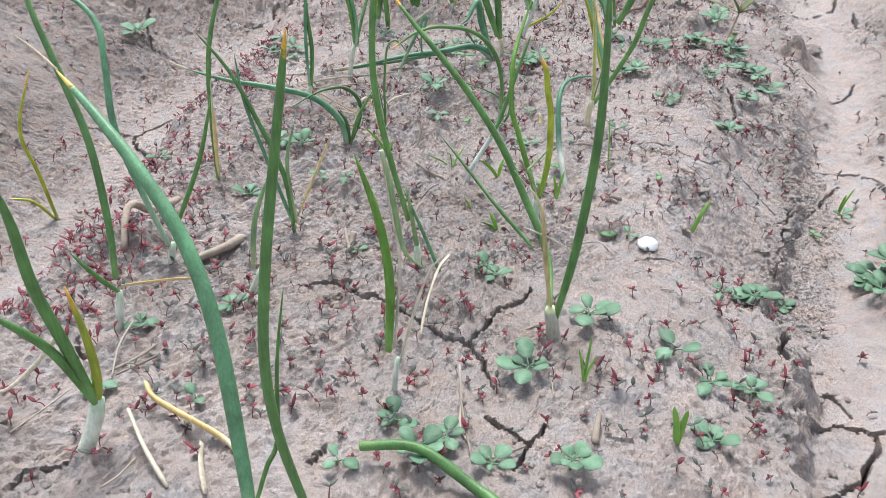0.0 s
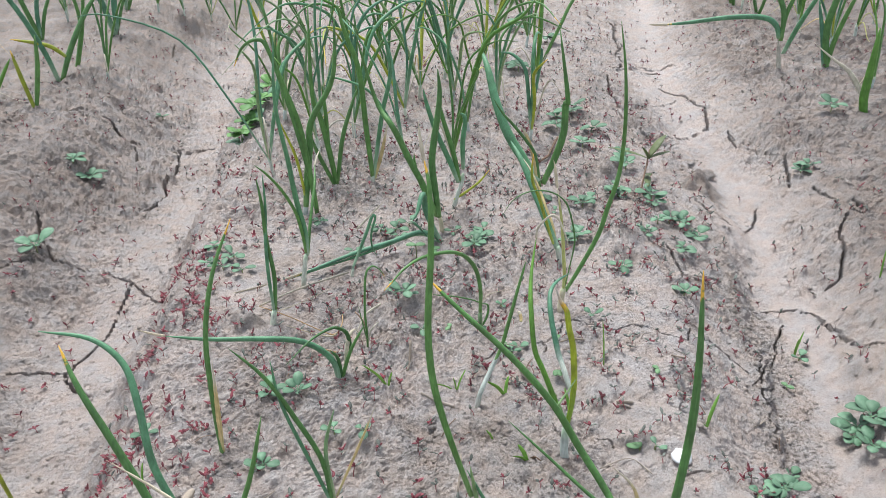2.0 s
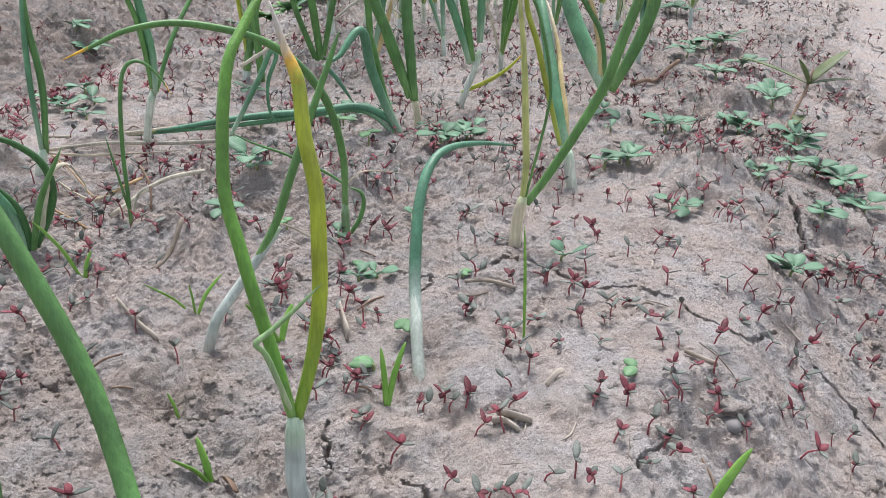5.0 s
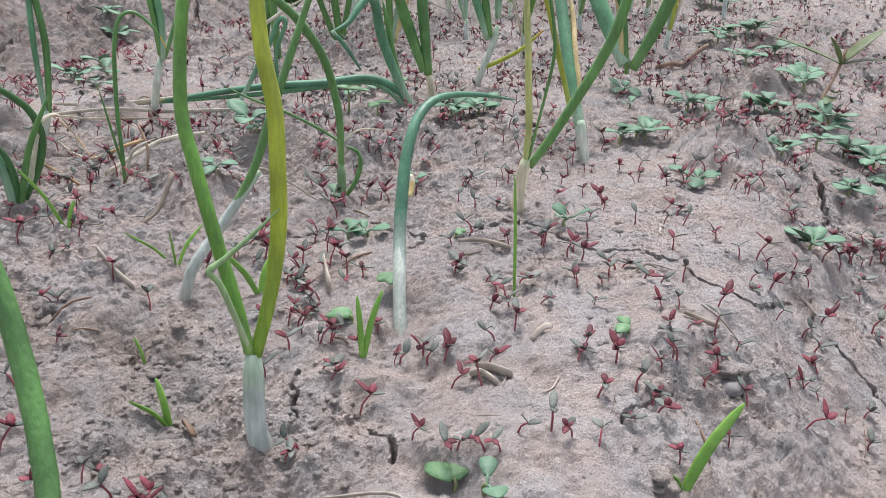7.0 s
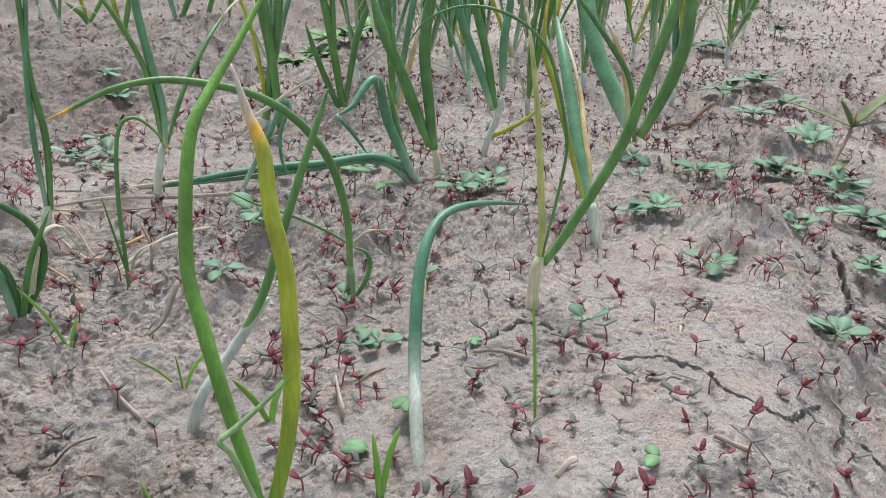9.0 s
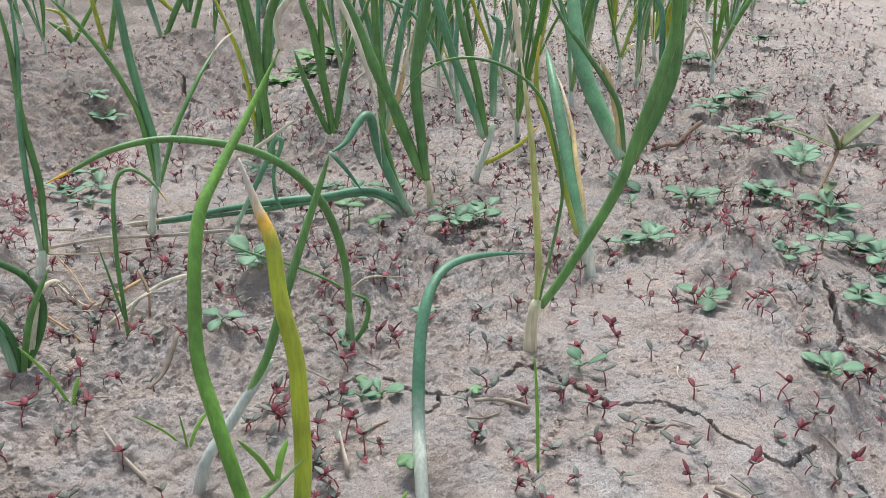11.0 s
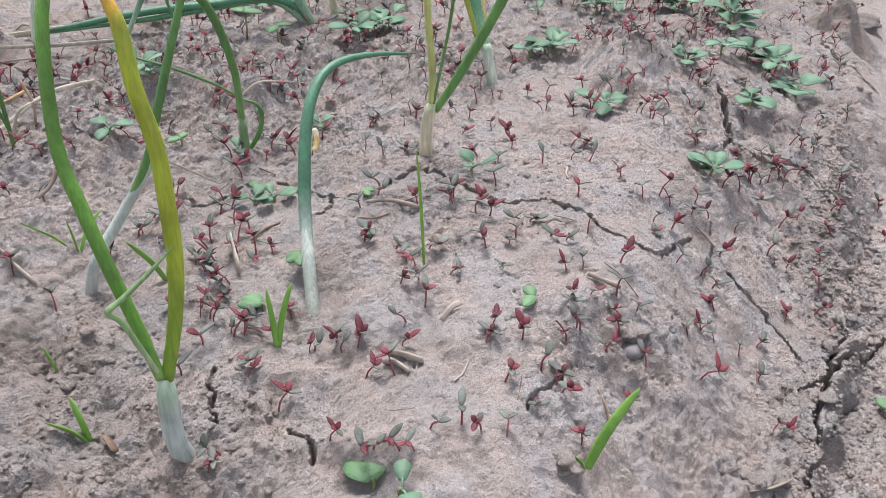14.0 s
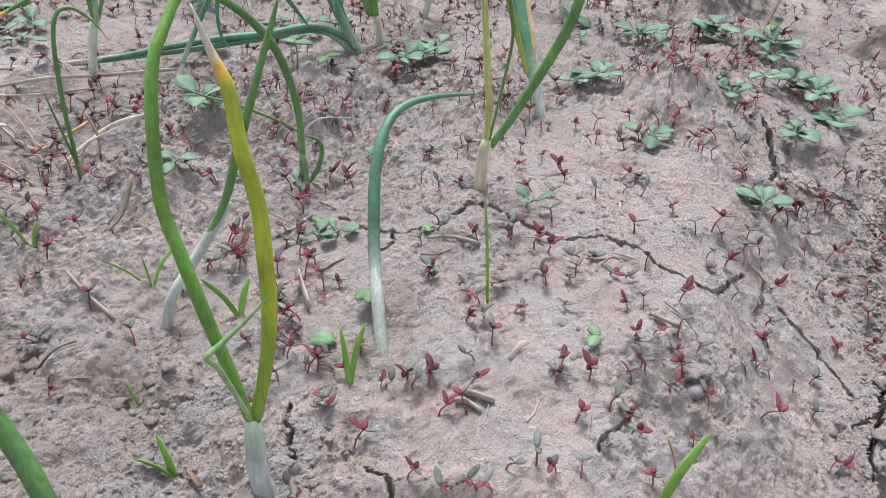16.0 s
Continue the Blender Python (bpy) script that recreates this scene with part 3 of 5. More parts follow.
def silt_at(x, y):
    """Where water has laid down pale smooth silt: the furrows' floors and hollows of the beds."""
    right = np.interp(y, EDGE_Y, EDGE_R) - x
    left = x - np.interp(y, LEFT_Y, LEFT_X)
    fray = 0.035 * rough2(x, y, 0.09, 48) + 0.015 * rough2(x, y, 0.03, 49)
    floor = ramp(-right + 0.25 * fray, 0.012, 0.03) * (1 - ramp(-right + fray, 0.13, 0.18)) + 0.55 * ramp(-left + fray, 0.0, 0.05) * (1 - ramp(-left + fray, 0.10, 0.17))
    hollow = 0.8 * ramp(rough2(x, y, 0.11, 40) + 0.4 * rough2(x, y, 0.03, 41), 0.15, 0.65)
    hollow = np.maximum(hollow, 0.85 * ramp(x + 0.06 * rough2(x, y, 0.07, 43), 0.08, 0.20) * (1 - ramp(y, 1.02, 1.25)) * ramp(y, 0.55, 0.75) * (0.85 + 0.25 * rough2(x, y, 0.025, 44)))
    hollow = hollow * ramp(right, 0.0, 0.03) * ramp(left, 0.0, 0.03)
    return np.clip(floor * (0.80 + 0.4 * rough2(x, y, 0.08, 42)) + hollow, 0, 1)


def loam_at(x, y):
    """Where the crust is broken up and the browner soil below it shows: patches of the neighbouring beds."""
    right = np.interp(y, EDGE_Y, EDGE_R) - x
    left = x - np.interp(y, LEFT_Y, LEFT_X)
    beds = ramp(-right, 0.17, 0.27) + 0.75 * ramp(-left, 0.16, 0.28)
    beds = beds + 1.2 * (1 - ramp(np.hypot(x - 0.605, y - 1.36) + 0.012 * rough2(x, y, 0.02, 47), 0.025, 0.055))
    return np.clip(beds * (0.95 + 0.5 * rough2(x, y, 0.12, 45) + 0.3 * rough2(x, y, 0.03, 46)), 0, 1)


def spaced(parts):
    """Coordinates with a step of their own in each stretch: (start, end, step)."""
    return np.concatenate([np.arange(a, b - 1e-9, s) for a, b, s in parts])


out_x = np.array([1.45, 1.55, 1.7, 1.95, 2.3, 2.8, 3.6, 5, 7, 11, 18, 40, 120, 400])
xs = np.concatenate([-out_x[::-1], spaced([(-1.3, -1.0, 0.009), (-1.0, -0.6, 0.0055), (-0.6, -0.07, 0.0027), (-0.07, 0.49, 0.00115), (0.49, 0.56, 0.002), (0.56, 0.86, 0.003), (0.86, 1.1, 0.0055), (1.1, 1.4, 0.009)]), out_x])
ys = np.concatenate([[-400, -60, -12, -4, -1.5, -0.5, -0.1], spaced([(0.1, 0.36, 0.01), (0.36, 0.66, 0.0028), (0.66, 1.06, 0.00115), (1.06, 1.25, 0.0019), (1.25, 1.55, 0.0027), (1.55, 2.2, 0.0055), (2.2, 3.4, 0.012), (3.4, 5.0, 0.04)]), [5.2, 5.6, 6.2, 7.5, 10, 16, 40, 120, 400]])
gx, gy = np.meshgrid(xs, ys)
gz = surf(gx.ravel(), gy.ravel())
step = np.minimum(np.gradient(xs)[None, :], np.gradient(ys)[:, None]).ravel()
gz = gz + np.random.RandomState(5).uniform(-1, 1, gz.size) * np.clip(0.30 * step, 0, 0.0005) * (1 - 0.5 * silt_at(gx.ravel(), gy.ravel()))
away = ramp(np.hypot(gx.ravel(), gy.ravel()), 5.0, 9.0)
gz = gz * (1 - away)
# the ledge's face is knobbly, not drawn straight down
px, py = gx.ravel().copy(), gy.ravel()
beyond = px - np.interp(py, EDGE_Y, EDGE_R)
wall = ramp(beyond, -0.006, 0.004) * (1 - ramp(beyond, 0.028, 0.045)) * ramp(py, 0.3, 0.4) * (1 - ramp(py, 1.0, 1.2))
px += wall * (0.006 * rough2(py, gz, 0.016, 101) + 0.003 * rough2(py, gz, 0.006, 102))
nx, ny = len(xs), len(ys)
idx = np.arange(nx * ny).reshape(ny, nx)
quads = np.stack([idx[:-1, :-1], idx[:-1, 1:], idx[1:, 1:], idx[1:, :-1]], -1).reshape(-1, 4)
me = bpy.data.meshes.new("ground")
me.vertices.add(nx * ny)
me.vertices.foreach_set("co", np.stack([px, py, gz], -1).ravel())
me.loops.add(quads.size)
me.loops.foreach_set("vertex_index", quads.ravel().astype(np.int32))
me.polygons.add(len(quads))
me.polygons.foreach_set("loop_start", np.arange(0, quads.size, 4, dtype=np.int32))
me.polygons.foreach_set("use_smooth", np.hypot(gx.ravel()[quads[:, 0]] - 0.2, gy.ravel()[quads[:, 0]] - 1.0) > 1.6)
me.update(calc_edges=True)
me.attributes.new("silt", "FLOAT", "POINT").data.foreach_set("value", silt_at(gx.ravel(), gy.ravel()))
me.attributes.new("loam", "FLOAT", "POINT").data.foreach_set("value", loam_at(gx.ravel(), gy.ravel()))
me.materials.append(SOIL)
ground = tagged(new("ground", me), "pale dry clay soil in raised beds with cracks and crumbs", "ground", kind="structure")


def height(x, y):
    return float(surf(np.array([x]), np.array([y]), False)[0])


# ---- makers ----
def part(name, data, mat, parent=None, label=""):
    """One mesh object from (vertices, faces, along) or mesh data, under its thing."""
    if isinstance(data, tuple):
        verts, faces, along = data
        me = bpy.data.meshes.new(name)
        me.from_pydata([tuple(v) for v in verts], [], faces)
        me.polygons.foreach_set("use_smooth", [True] * len(me.polygons))
        if along is not None:
            me.attributes.new("along", "FLOAT", "POINT").data.foreach_set("value", along)
        me.materials.append(mat)
        data = me
    ob = new(name, data)
    if parent is not None:
        ob.parent = parent
    if label:
        ob["label"] = label
    return ob


def spline(points, per=5):
    """A smooth line through the points."""
    p = [Vector(q) for q in points]
    if len(p) == 2:
        return [p[0].lerp(p[1], i / per) for i in range(per + 1)]
    p = [p[0] * 2 - p[1]] + p + [p[-1] * 2 - p[-2]]
    out = []
    for a, b, c, d in zip(p, p[1:], p[2:], p[3:]):
        for i in range(per):
            t = i / per
            out.append(0.5 * ((2 * b) + (c - a) * t + (2 * a - 5 * b + 4 * c - d) * t * t + (3 * b - a - 3 * c + d) * t**3))
    return out + [p[-2]]


def tube(points, radius, shape="leaf", sides=9, flat=0.82, per=5, twist=0.0, rnd=None):
    """A tube along a line: leaf tapers to a point, stem swells at its foot, ribbon is thin and twisted."""
    line = spline(points, per)
    n = len(line) - 1
    verts, faces, along = [], [], []
    side = None
    for i, q in enumerate(line):
        s = i / n
        d = (line[min(i + 1, n)] - line[max(i - 1, 0)]).normalized()
        if side is None:
            side = d.cross(Vector((0.3, 1, 0.2))).normalized()
        side = (side - d * side.dot(d)).normalized()
        up = d.cross(side)
        if shape == "leaf":
            r = radius * min(0.78 + 0.9 * s, 1.0) * max(1 - s**3.2, 0.02) ** 0.62
        elif shape == "stem":
            r = radius * (1.12 - 0.20 * min(s * 3, 1) - 0.32 * max(s - 0.85, 0) / 0.15)
        elif shape == "shoot":
            r = radius * (1.10 - 0.20 * min(s * 3, 1) - 0.42 * max(s - 0.6, 0) / 0.4)
        elif shape == "blunt":
            r = radius * (0.85 + 0.3 * s) * (1 if s < 0.97 else 0.6)
        else:
            r = radius * (0.7 + 0.3 * math.sin(3.1 * s + 0.5)) * max(1 - s**4, 0.15)
        if rnd:
            r *= 1 + 0.06 * rnd.uniform(-1, 1)
        for k in range(sides):
            a = 2 * math.pi * k / sides + twist * s
            groove = 1.0 + 0.04 * math.cos(3 * a)
            verts.append(q + (side * math.cos(a) * r + up * math.sin(a) * r * flat) * groove)
            along.append(s)
    for i in range(n):
        for k in range(sides):
            a, b = i * sides + k, i * sides + (k + 1) % sides
            faces.append((a, b, b + sides, a + sides))
    faces += [tuple(range(sides - 1, -1, -1)), tuple(range(n * sides, (n + 1) * sides))]
    return verts, faces, along


def blade(length, width, rise, droop, fold=0.25, round_=0.5, rows=5, thick=0.0004, belly=1.0):
    """A leaf blade along +x with a fold down its middle; returns vertices and faces with real thickness."""
    verts, faces = [], []
    for under in (0, 1):
        for i in range(rows + 1):
            s = i / rows
            w = width / 2 * (math.sin(math.pi * min(s**belly * 0.92 + 0.06, 1.0)) ** round_)
            x = length * s * math.cos(rise * (1 - 0.3 * s))
            z = length * (math.sin(rise) * s - droop * s * s)
            for k in (-1, 0, 1):
                verts.append(Vector((x, k * w, z + fold * abs(k) * w - under * thick)))
    m = (rows + 1) * 3
    for i in range(rows):
        for k in (0, 1):
            a = i * 3 + k
            faces.append((a, a + 3, a + 4, a + 1))
            faces.append((m + a, m + a + 1, m + a + 4, m + a + 3))
        for k, f in ((0, 1), (2, -1)):
            a = i * 3 + k
            q = (a, a + m, a + m + 3, a + 3)
            faces.append(q if f > 0 else q[::-1])
    faces += [(0, 1, 1 + m, m), (1, 2, 2 + m, 1 + m)]
    return verts, faces


def moved(shape, m):
    return [m @ v for v in shape[0]], shape[1]


def thing(name, x, y, label, category, group="", z=None):
    ob = new(name)
    ob.empty_display_size = 0.02
    ob.location = (x, y, height(x, y) if z is None else z)
    return tagged(ob, label, category, group)


# ---- onions ----
grain = random.Random(5)


def onion(label, place, leaves):
    """An onion plant at metres; its leaves: name, look, radius and line in millimetres from its foot."""
    root = thing("onion_plant", place[0], place[1], label, "onion", "onions in the beds")
    drop = Vector((0, 0, land(np.array(place[0]), np.array(place[1])) - root.location.z))
    leaf = root
    for name, look_, r, pts in leaves:
        pts = [Vector(p) / 1000 + drop * (0 if i == 0 and name == "stem" else 1) for i, p in enumerate(pts)]
        dry = look_.startswith("dry")
        if name == "stem":
            single = sum(1 for q in leaves if q[0] == "leaf" and not q[1].startswith("dry")) == 1
            data = tube(pts, r / 1000, "shoot" if single else "stem", 12, 0.95, 4)
        elif dry:
            data = tube(pts, r / 1000, "ribbon", 8, 0.35, 6, grain.uniform(1.5, 4), grain)
        else:
            data = tube(pts, (0.92 if place[1] < 0.7 else 0.82 if place[1] < 1.2 else 1.0) * r / 1000, "leaf", 10, grain.uniform(0.72, 0.9), 5)
        note = {"dry": "shrivelled straw-coloured dry leaf", "dry_y": "dry orange-brown leaf", "yellow": "yellowing leaf"}.get(look_, "")
        ob = part(name, data, LEAF[look_], leaf if name == "dry_tip" else root, note)
        leaf = ob if name == "leaf" else leaf
    return root


def any_onion(x, y, seed, tall=0.27):
    """An onion plant like its neighbours, with three to five leaves."""
    r = random.Random(seed)
    root = thing("onion_plant", x, y, r.choice(["slender green onion plant with upright leaves in dry soil", "green onion plant with a few bent leaves in dry soil", "blue-green onion plant with a pale stem in dry soil"]), "onion", "onions in the beds")
    lean = r.uniform(-0.15, 0.15), r.uniform(-0.15, 0.15)
    top = Vector((lean[0] * 0.04, lean[1] * 0.04, r.uniform(0.02, 0.04)))
    part("stem", tube([(0, 0, -0.008), top * 0.5, top], r.uniform(0.003, 0.0045), "stem", 8, 0.95, 2), LEAF["stem"], root)
    for k in range(r.choice([3, 4, 4, 5])):
        a, h = r.uniform(0, 6.28), tall * r.uniform(0.5, 1.05)
        out, bend = r.uniform(0.05, 0.75) * h, r.choice([0, 0.1, 0.25, 0.4, 0.6]) * h
        u = Vector((math.cos(a), math.sin(a), 0))
        w = Vector((-u.y, u.x, 0)) * r.uniform(-0.10, 0.10) * h
        pts = [top * 0.8, top + u * out * 0.25 + Vector((0, 0, h * 0.35)), top + w + u * out * 0.6 + Vector((0, 0, h * 0.7)), top + w + u * (out + bend * 0.35) + Vector((0, 0, h * (0.95 - 0.1 * (bend > 0)))), top + u * (out + bend) + Vector((0, 0, h - 0.55 * bend))]
        look_ = r.choice(["green", "green", "green", "blue", "blue", "blue", "lime", "green_y", "green_y", "pale", "yellow"])
        part("leaf", tube(pts, r.uniform(0.0019, 0.0040), "leaf", 7, 0.8, 4), LEAF[look_], root, "yellowing leaf" if look_ == "yellow" else "")
    for k in range(r.choice([0, 1, 1, 2])):
        a, ln, rise = r.uniform(0, 6.28), r.uniform(0.05, 0.15), r.uniform(0.0, 0.10)
        u = Vector((math.cos(a), math.sin(a), 0))
        look_ = r.choice(["dry", "dry", "dry_y", "straw"])
        part("leaf", tube([top * 0.7, top * 0.8 + u * ln * 0.35 + Vector((0, 0, rise)), u * ln * 0.75 + Vector((0, 0, rise * 0.8)), u * ln + Vector((0, 0, rise * 0.2))], r.uniform(0.0010, 0.0020), "ribbon", 7, 0.35, 4, 2.0), LEAF[look_], root, {"dry": "shrivelled straw-coloured dry leaf", "dry_y": "dry orange-brown leaf", "straw": "yellow withered leaf"}[look_])
    return root


onion("green onion with one yellowing leaf and dry tips, in cracked clay", (0.099, 0.757), [
    ("stem", "stem", 4.7, [(0, 0, -8), (-2, -1, 0), (-1, 0, 32)]),
    ("leaf", "lime", 3.6, [(-2, -1, 32), (-7, 3, 49), (-15, 8, 73), (-23, 14, 99), (-30, 22, 122), (-30, 35, 161), (-26, 49, 177), (-19, 65, 193), (-9, 82, 216)]),
    ("dry_tip", "dry", 1.4, [(-9, 82, 215), (-9, 80, 226), (-2, 80, 235), (7, 81, 239), (15, 81, 232), (23, 80, 211), (27, 78, 194), (29, 75, 173)]),
    ("leaf", "yellow_w", 4.1, [(0, 0, 31), (6, 4, 56), (9, 8, 80), (9, 11, 103), (8, 14, 124), (4, 16, 144), (2, 19, 162), (-1, 22, 169), (-4, 24, 175), (-9, 26, 190)]),
    ("leaf", "pale", 1.7, [(-2, -1, 34), (-6, -3, 49), (-10, -4, 62), (-13, -6, 68), (-8, -3, 72), (2, 1, 81), (11, 5, 90)]),
])
onion("onion with a white stem and one leaf bent over", (0.141, 0.835), [
    ("stem", "stem", 3.6, [(0, 0, -14), (-1, 6, -2), (-3, 15, 9), (-5, 25, 22), (-7, 36, 34), (-8, 43, 44)]),
    ("leaf", "blue_w", 4.2, [(-4, 20, 15), (-5, 26, 23), (-7, 36, 34), (-8, 48, 51), (-8, 61, 69), (-5, 76, 84), (3, 92, 91), (20, 110, 90), (43, 131, 83)]),
])
onion("onion with a slanting white stem and one upright leaf", (0.026, 0.849), [
    ("stem", "stem", 3.0, [(0, 0, -8), (6, 3, 15), (18, 10, 34), (32, 17, 55), (38, 21, 64)]),
    ("leaf", "green", 2.8, [(27, 14, 48), (37, 18, 67), (44, 21, 88), (50, 24, 106), (57, 28, 127), (65, 32, 150), (69, 34, 162)]),
    ("leaf", "dry", 0.7, [(37, 18, 66), (42, 21, 65), (54, 26, 56), (66, 32, 46), (76, 37, 47)]),
])
onion("onion with a long leaf arching over to a yellow tip", (0.074, 0.994), [
    ("stem", "pale", 3.1, [(0, 0, -8), (0, 0, 29)]),
    ("leaf", "green_y", 3.5, [(0, 0, 27), (0, -3, 61), (-6, -8, 93), (-16, -14, 114), (-29, -22, 130), (-45, -31, 141), (-66, -42, 148), (-86, -52, 151), (-106, -63, 148), (-121, -73, 141), (-134, -82, 135)]),
    ("leaf", "green", 2.0, [(1, 0, 3), (9, 2, 16), (12, 3, 28), (10, 2, 36), (2, 0, 40)]),
    ("leaf", "green", 1.2, [(1, 0, 41), (-13, -3, 51), (-36, -8, 63), (-55, -13, 71), (-70, -16, 79)]),
    ("leaf", "dry", 0.6, [(0, 0, 41), (11, 2, 50), (24, 6, 50), (45, 11, 47)]),
])
onion("onion with a straight yellow leaf and a thick green one", (0.188, 1.004), [
    ("stem", "sheath", 4.3, [(0, 0, -8), (1, 0, 19), (4, 0, 36)]),
    ("leaf", "straw", 2.9, [(3, 0, 34), (4, 0, 57), (2, 0, 82), (-1, 0, 118), (-5, 0, 150), (-11, 0, 187)]),
    ("dry_tip", "dry", 1.9, [(-11, 0, 185), (-14, 0, 208), (-17, 0, 223)]),
    ("leaf", "green", 3.9, [(6, 0, 31), (21, 0, 56), (47, -1, 108), (57, -1, 143), (67, -1, 178), (72, -1, 209), (61, -25, 273), (57, -23, 334), (49, -20, 388)]),
    ("leaf", "green", 1.4, [(5, 0, 36), (15, 0, 93), (15, 0, 115), (9, 0, 142), (1, 0, 163), (-14, 0, 177), (-33, 0, 184), (-52, 1, 183), (-69, 1, 174), (-83, 1, 154)]),
])
onion("onion with a broad blue-green leaf and dry edges", (0.235, 1.119), [
    ("stem", "stem", 4.7, [(0, 0, -8), (-4, 0, 14), (-7, 1, 32)]),
    ("leaf", "blue", 6.6, [(-7, 1, 27), (-16, 21, 60), (-25, 51, 96), (-34, 86, 133), (-39, 124, 151)]),
    ("leaf", "dry_y", 2.5, [(-8, 1, 25), (-10, 13, 54), (-15, 32, 79), (-18, 53, 100), (-26, 77, 126), (-33, 103, 139)]),
    ("leaf", "yellow", 2.9, [(-14, 1, 36), (-27, 2, 79), (-37, 3, 113), (-46, 4, 137), (-48, 4, 157), (-46, 4, 180)]),
])
onion("onion with broad upright leaves and a yellow-tipped one", (0.272, 1.332), [
    ("stem", "stem", 5.1, [(0, 0, -8), (-6, 1, 18)]),
    ("leaf", "blue", 8.6, [(3, 0, 33), (-14, 20, 63), (-36, 50, 108), (-46, 83, 154), (-48, 118, 195), (-49, 156, 220)]),
    ("leaf", "dry_y", 3.6, [(1, 0, 36), (-6, 1, 80), (-19, 2, 118), (-32, 4, 139)]),
    ("leaf", "green", 2.8, [(6, -1, 24), (-3, 0, 80), (-18, 2, 107), (-41, 5, 138), (-58, 6, 159), (-74, 8, 186)]),
    ("leaf", "green", 6.1, [(11, -1, 29), (31, -3, 76), (43, -5, 119), (44, -5, 165), (43, -15, 181), (28, -10, 288)]),
])
onion("onion with a bent white stem and blue-green leaves", (0.127, 1.340), [
    ("stem", "stem", 3.7, [(0, 0, -8), (10, 1, 24), (17, 1, 43), (21, 2, 62)]),
    ("leaf", "blue", 4.5, [(12, 1, 48), (-2, 0, 88), (-21, -1, 137), (-35, -2, 184), (-41, -3, 214)]),
    ("leaf", "green", 4.2, [(14, 1, 51), (4, 0, 105), (-10, -1, 158), (-18, -1, 199)]),
    ("leaf", "blue", 4.2, [(21, 1, 70), (21, 1, 116), (26, 2, 155), (17, 1, 167)]),
    ("leaf", "yellow", 2.3, [(4, 0, 18), (26, 2, 28), (48, 3, 42), (67, 5, 61)]),
])
onion("onion with dark green leaves and a dry brown collar", (0.093, 1.274), [
    ("stem", "sheath", 3.7, [(0, 0, -8), (-1, 0, 14), (-4, 0, 27)]),
    ("leaf", "green", 5.4, [(-4, 0, 25), (-8, -1, 66), (-12, -1, 118), (-6, -1, 163), (1, 0, 200), (4, 0, 232), (2, 0, 263)]),
    ("leaf", "green", 5.2, [(-8, -1, 28), (-26, -3, 80), (-47, -6, 129), (-62, -7, 168), (-73, -9, 192), (-88, 20, 221), (-111, 25, 329)]),
    ("leaf", "green", 3.1, [(-14, -2, 39), (-31, -4, 85), (-39, -5, 119), (-40, -5, 139)]),
])
onion("onion with one folded leaf and two leaves lying flat", (0.067, 1.228), [
    ("stem", "pale", 4.6, [(0, 0, -8), (13, 2, 7)]),
    ("leaf", "blue", 4.6, [(15, 2, 2), (1, -4, 33), (-11, -12, 69), (-15, -19, 97), (-19, -28, 103), (-25, -37, 96), (-32, -47, 85), (-43, -58, 79)]),
    ("leaf", "blue", 2.1, [(-43, -58, 80), (-32, -56, 67), (-19, -54, 47)]),
    ("leaf", "green", 3.0, [(13, 2, 6), (0, 0, 40), (-7, -1, 73), (-12, -2, 98)]),
    ("leaf", "blue_y", 3.9, [(15, 2, 1), (1, 0, 20), (-25, -4, 30), (-64, -11, 25), (-104, -17, 22), (-143, -24, 17), (-188, -31, 9), (-223, -37, 4)]),
    ("dry_tip", "dry", 2.6, [(-190, -31, 9), (-222, -37, 5), (-248, -41, 2), (-290, -47, 1), (-330, -56, 2)]),
    ("leaf", "blue", 2.8, [(12, 2, 0), (-20, -3, 26), (-75, -12, 20), (-119, -20, 14), (-154, -25, 10), (-225, -37, 2)]),
])
onion("onion with a fan of upright leaves", (-0.045, 1.478), [
    ("leaf", "green", 5.1, [(0, 0, 0), (-7, -2, 63), (-17, -4, 133), (-27, -6, 182), (-18, 2, 324)]),
    ("leaf", "green", 4.0, [(-2, 0, 1), (-26, -6, 67), (-39, -9, 112)]),
    ("leaf", "green", 4.0, [(1, 0, 15), (16, 4, 88), (32, 8, 132), (50, 12, 174)]),
    ("leaf", "green", 4.3, [(0, 0, 8), (-9, -2, 76), (-8, -2, 133), (-9, -2, 194)]),
])
onion("onion with one straight upright leaf", (-0.113, 1.384), [
    ("stem", "stem", 4.4, [(0, 0, -8), (5, 2, 25)]),
    ("leaf", "green", 5.7, [(4, 1, 20), (11, 4, 63), (21, 7, 116), (29, 10, 162), (68, -3, 233), (79, -3, 327)]),
    ("leaf", "yellow", 2.5, [(6, 2, 23), (0, 0, 94), (-9, -3, 135), (-27, -9, 192)]),
    ("leaf", "green_y", 3.6, [(25, -1, -43), (15, -1, 78), (-3, 0, 195), (-23, 1, 284), (-38, 2, 300), (-60, 3, 290), (-76, 4, 262)]),
    ("leaf", "green", 4.6, [(23, -1, -37), (18, -1, 58), (10, 0, 156), (-8, 0, 231), (-28, 1, 310)]),
])
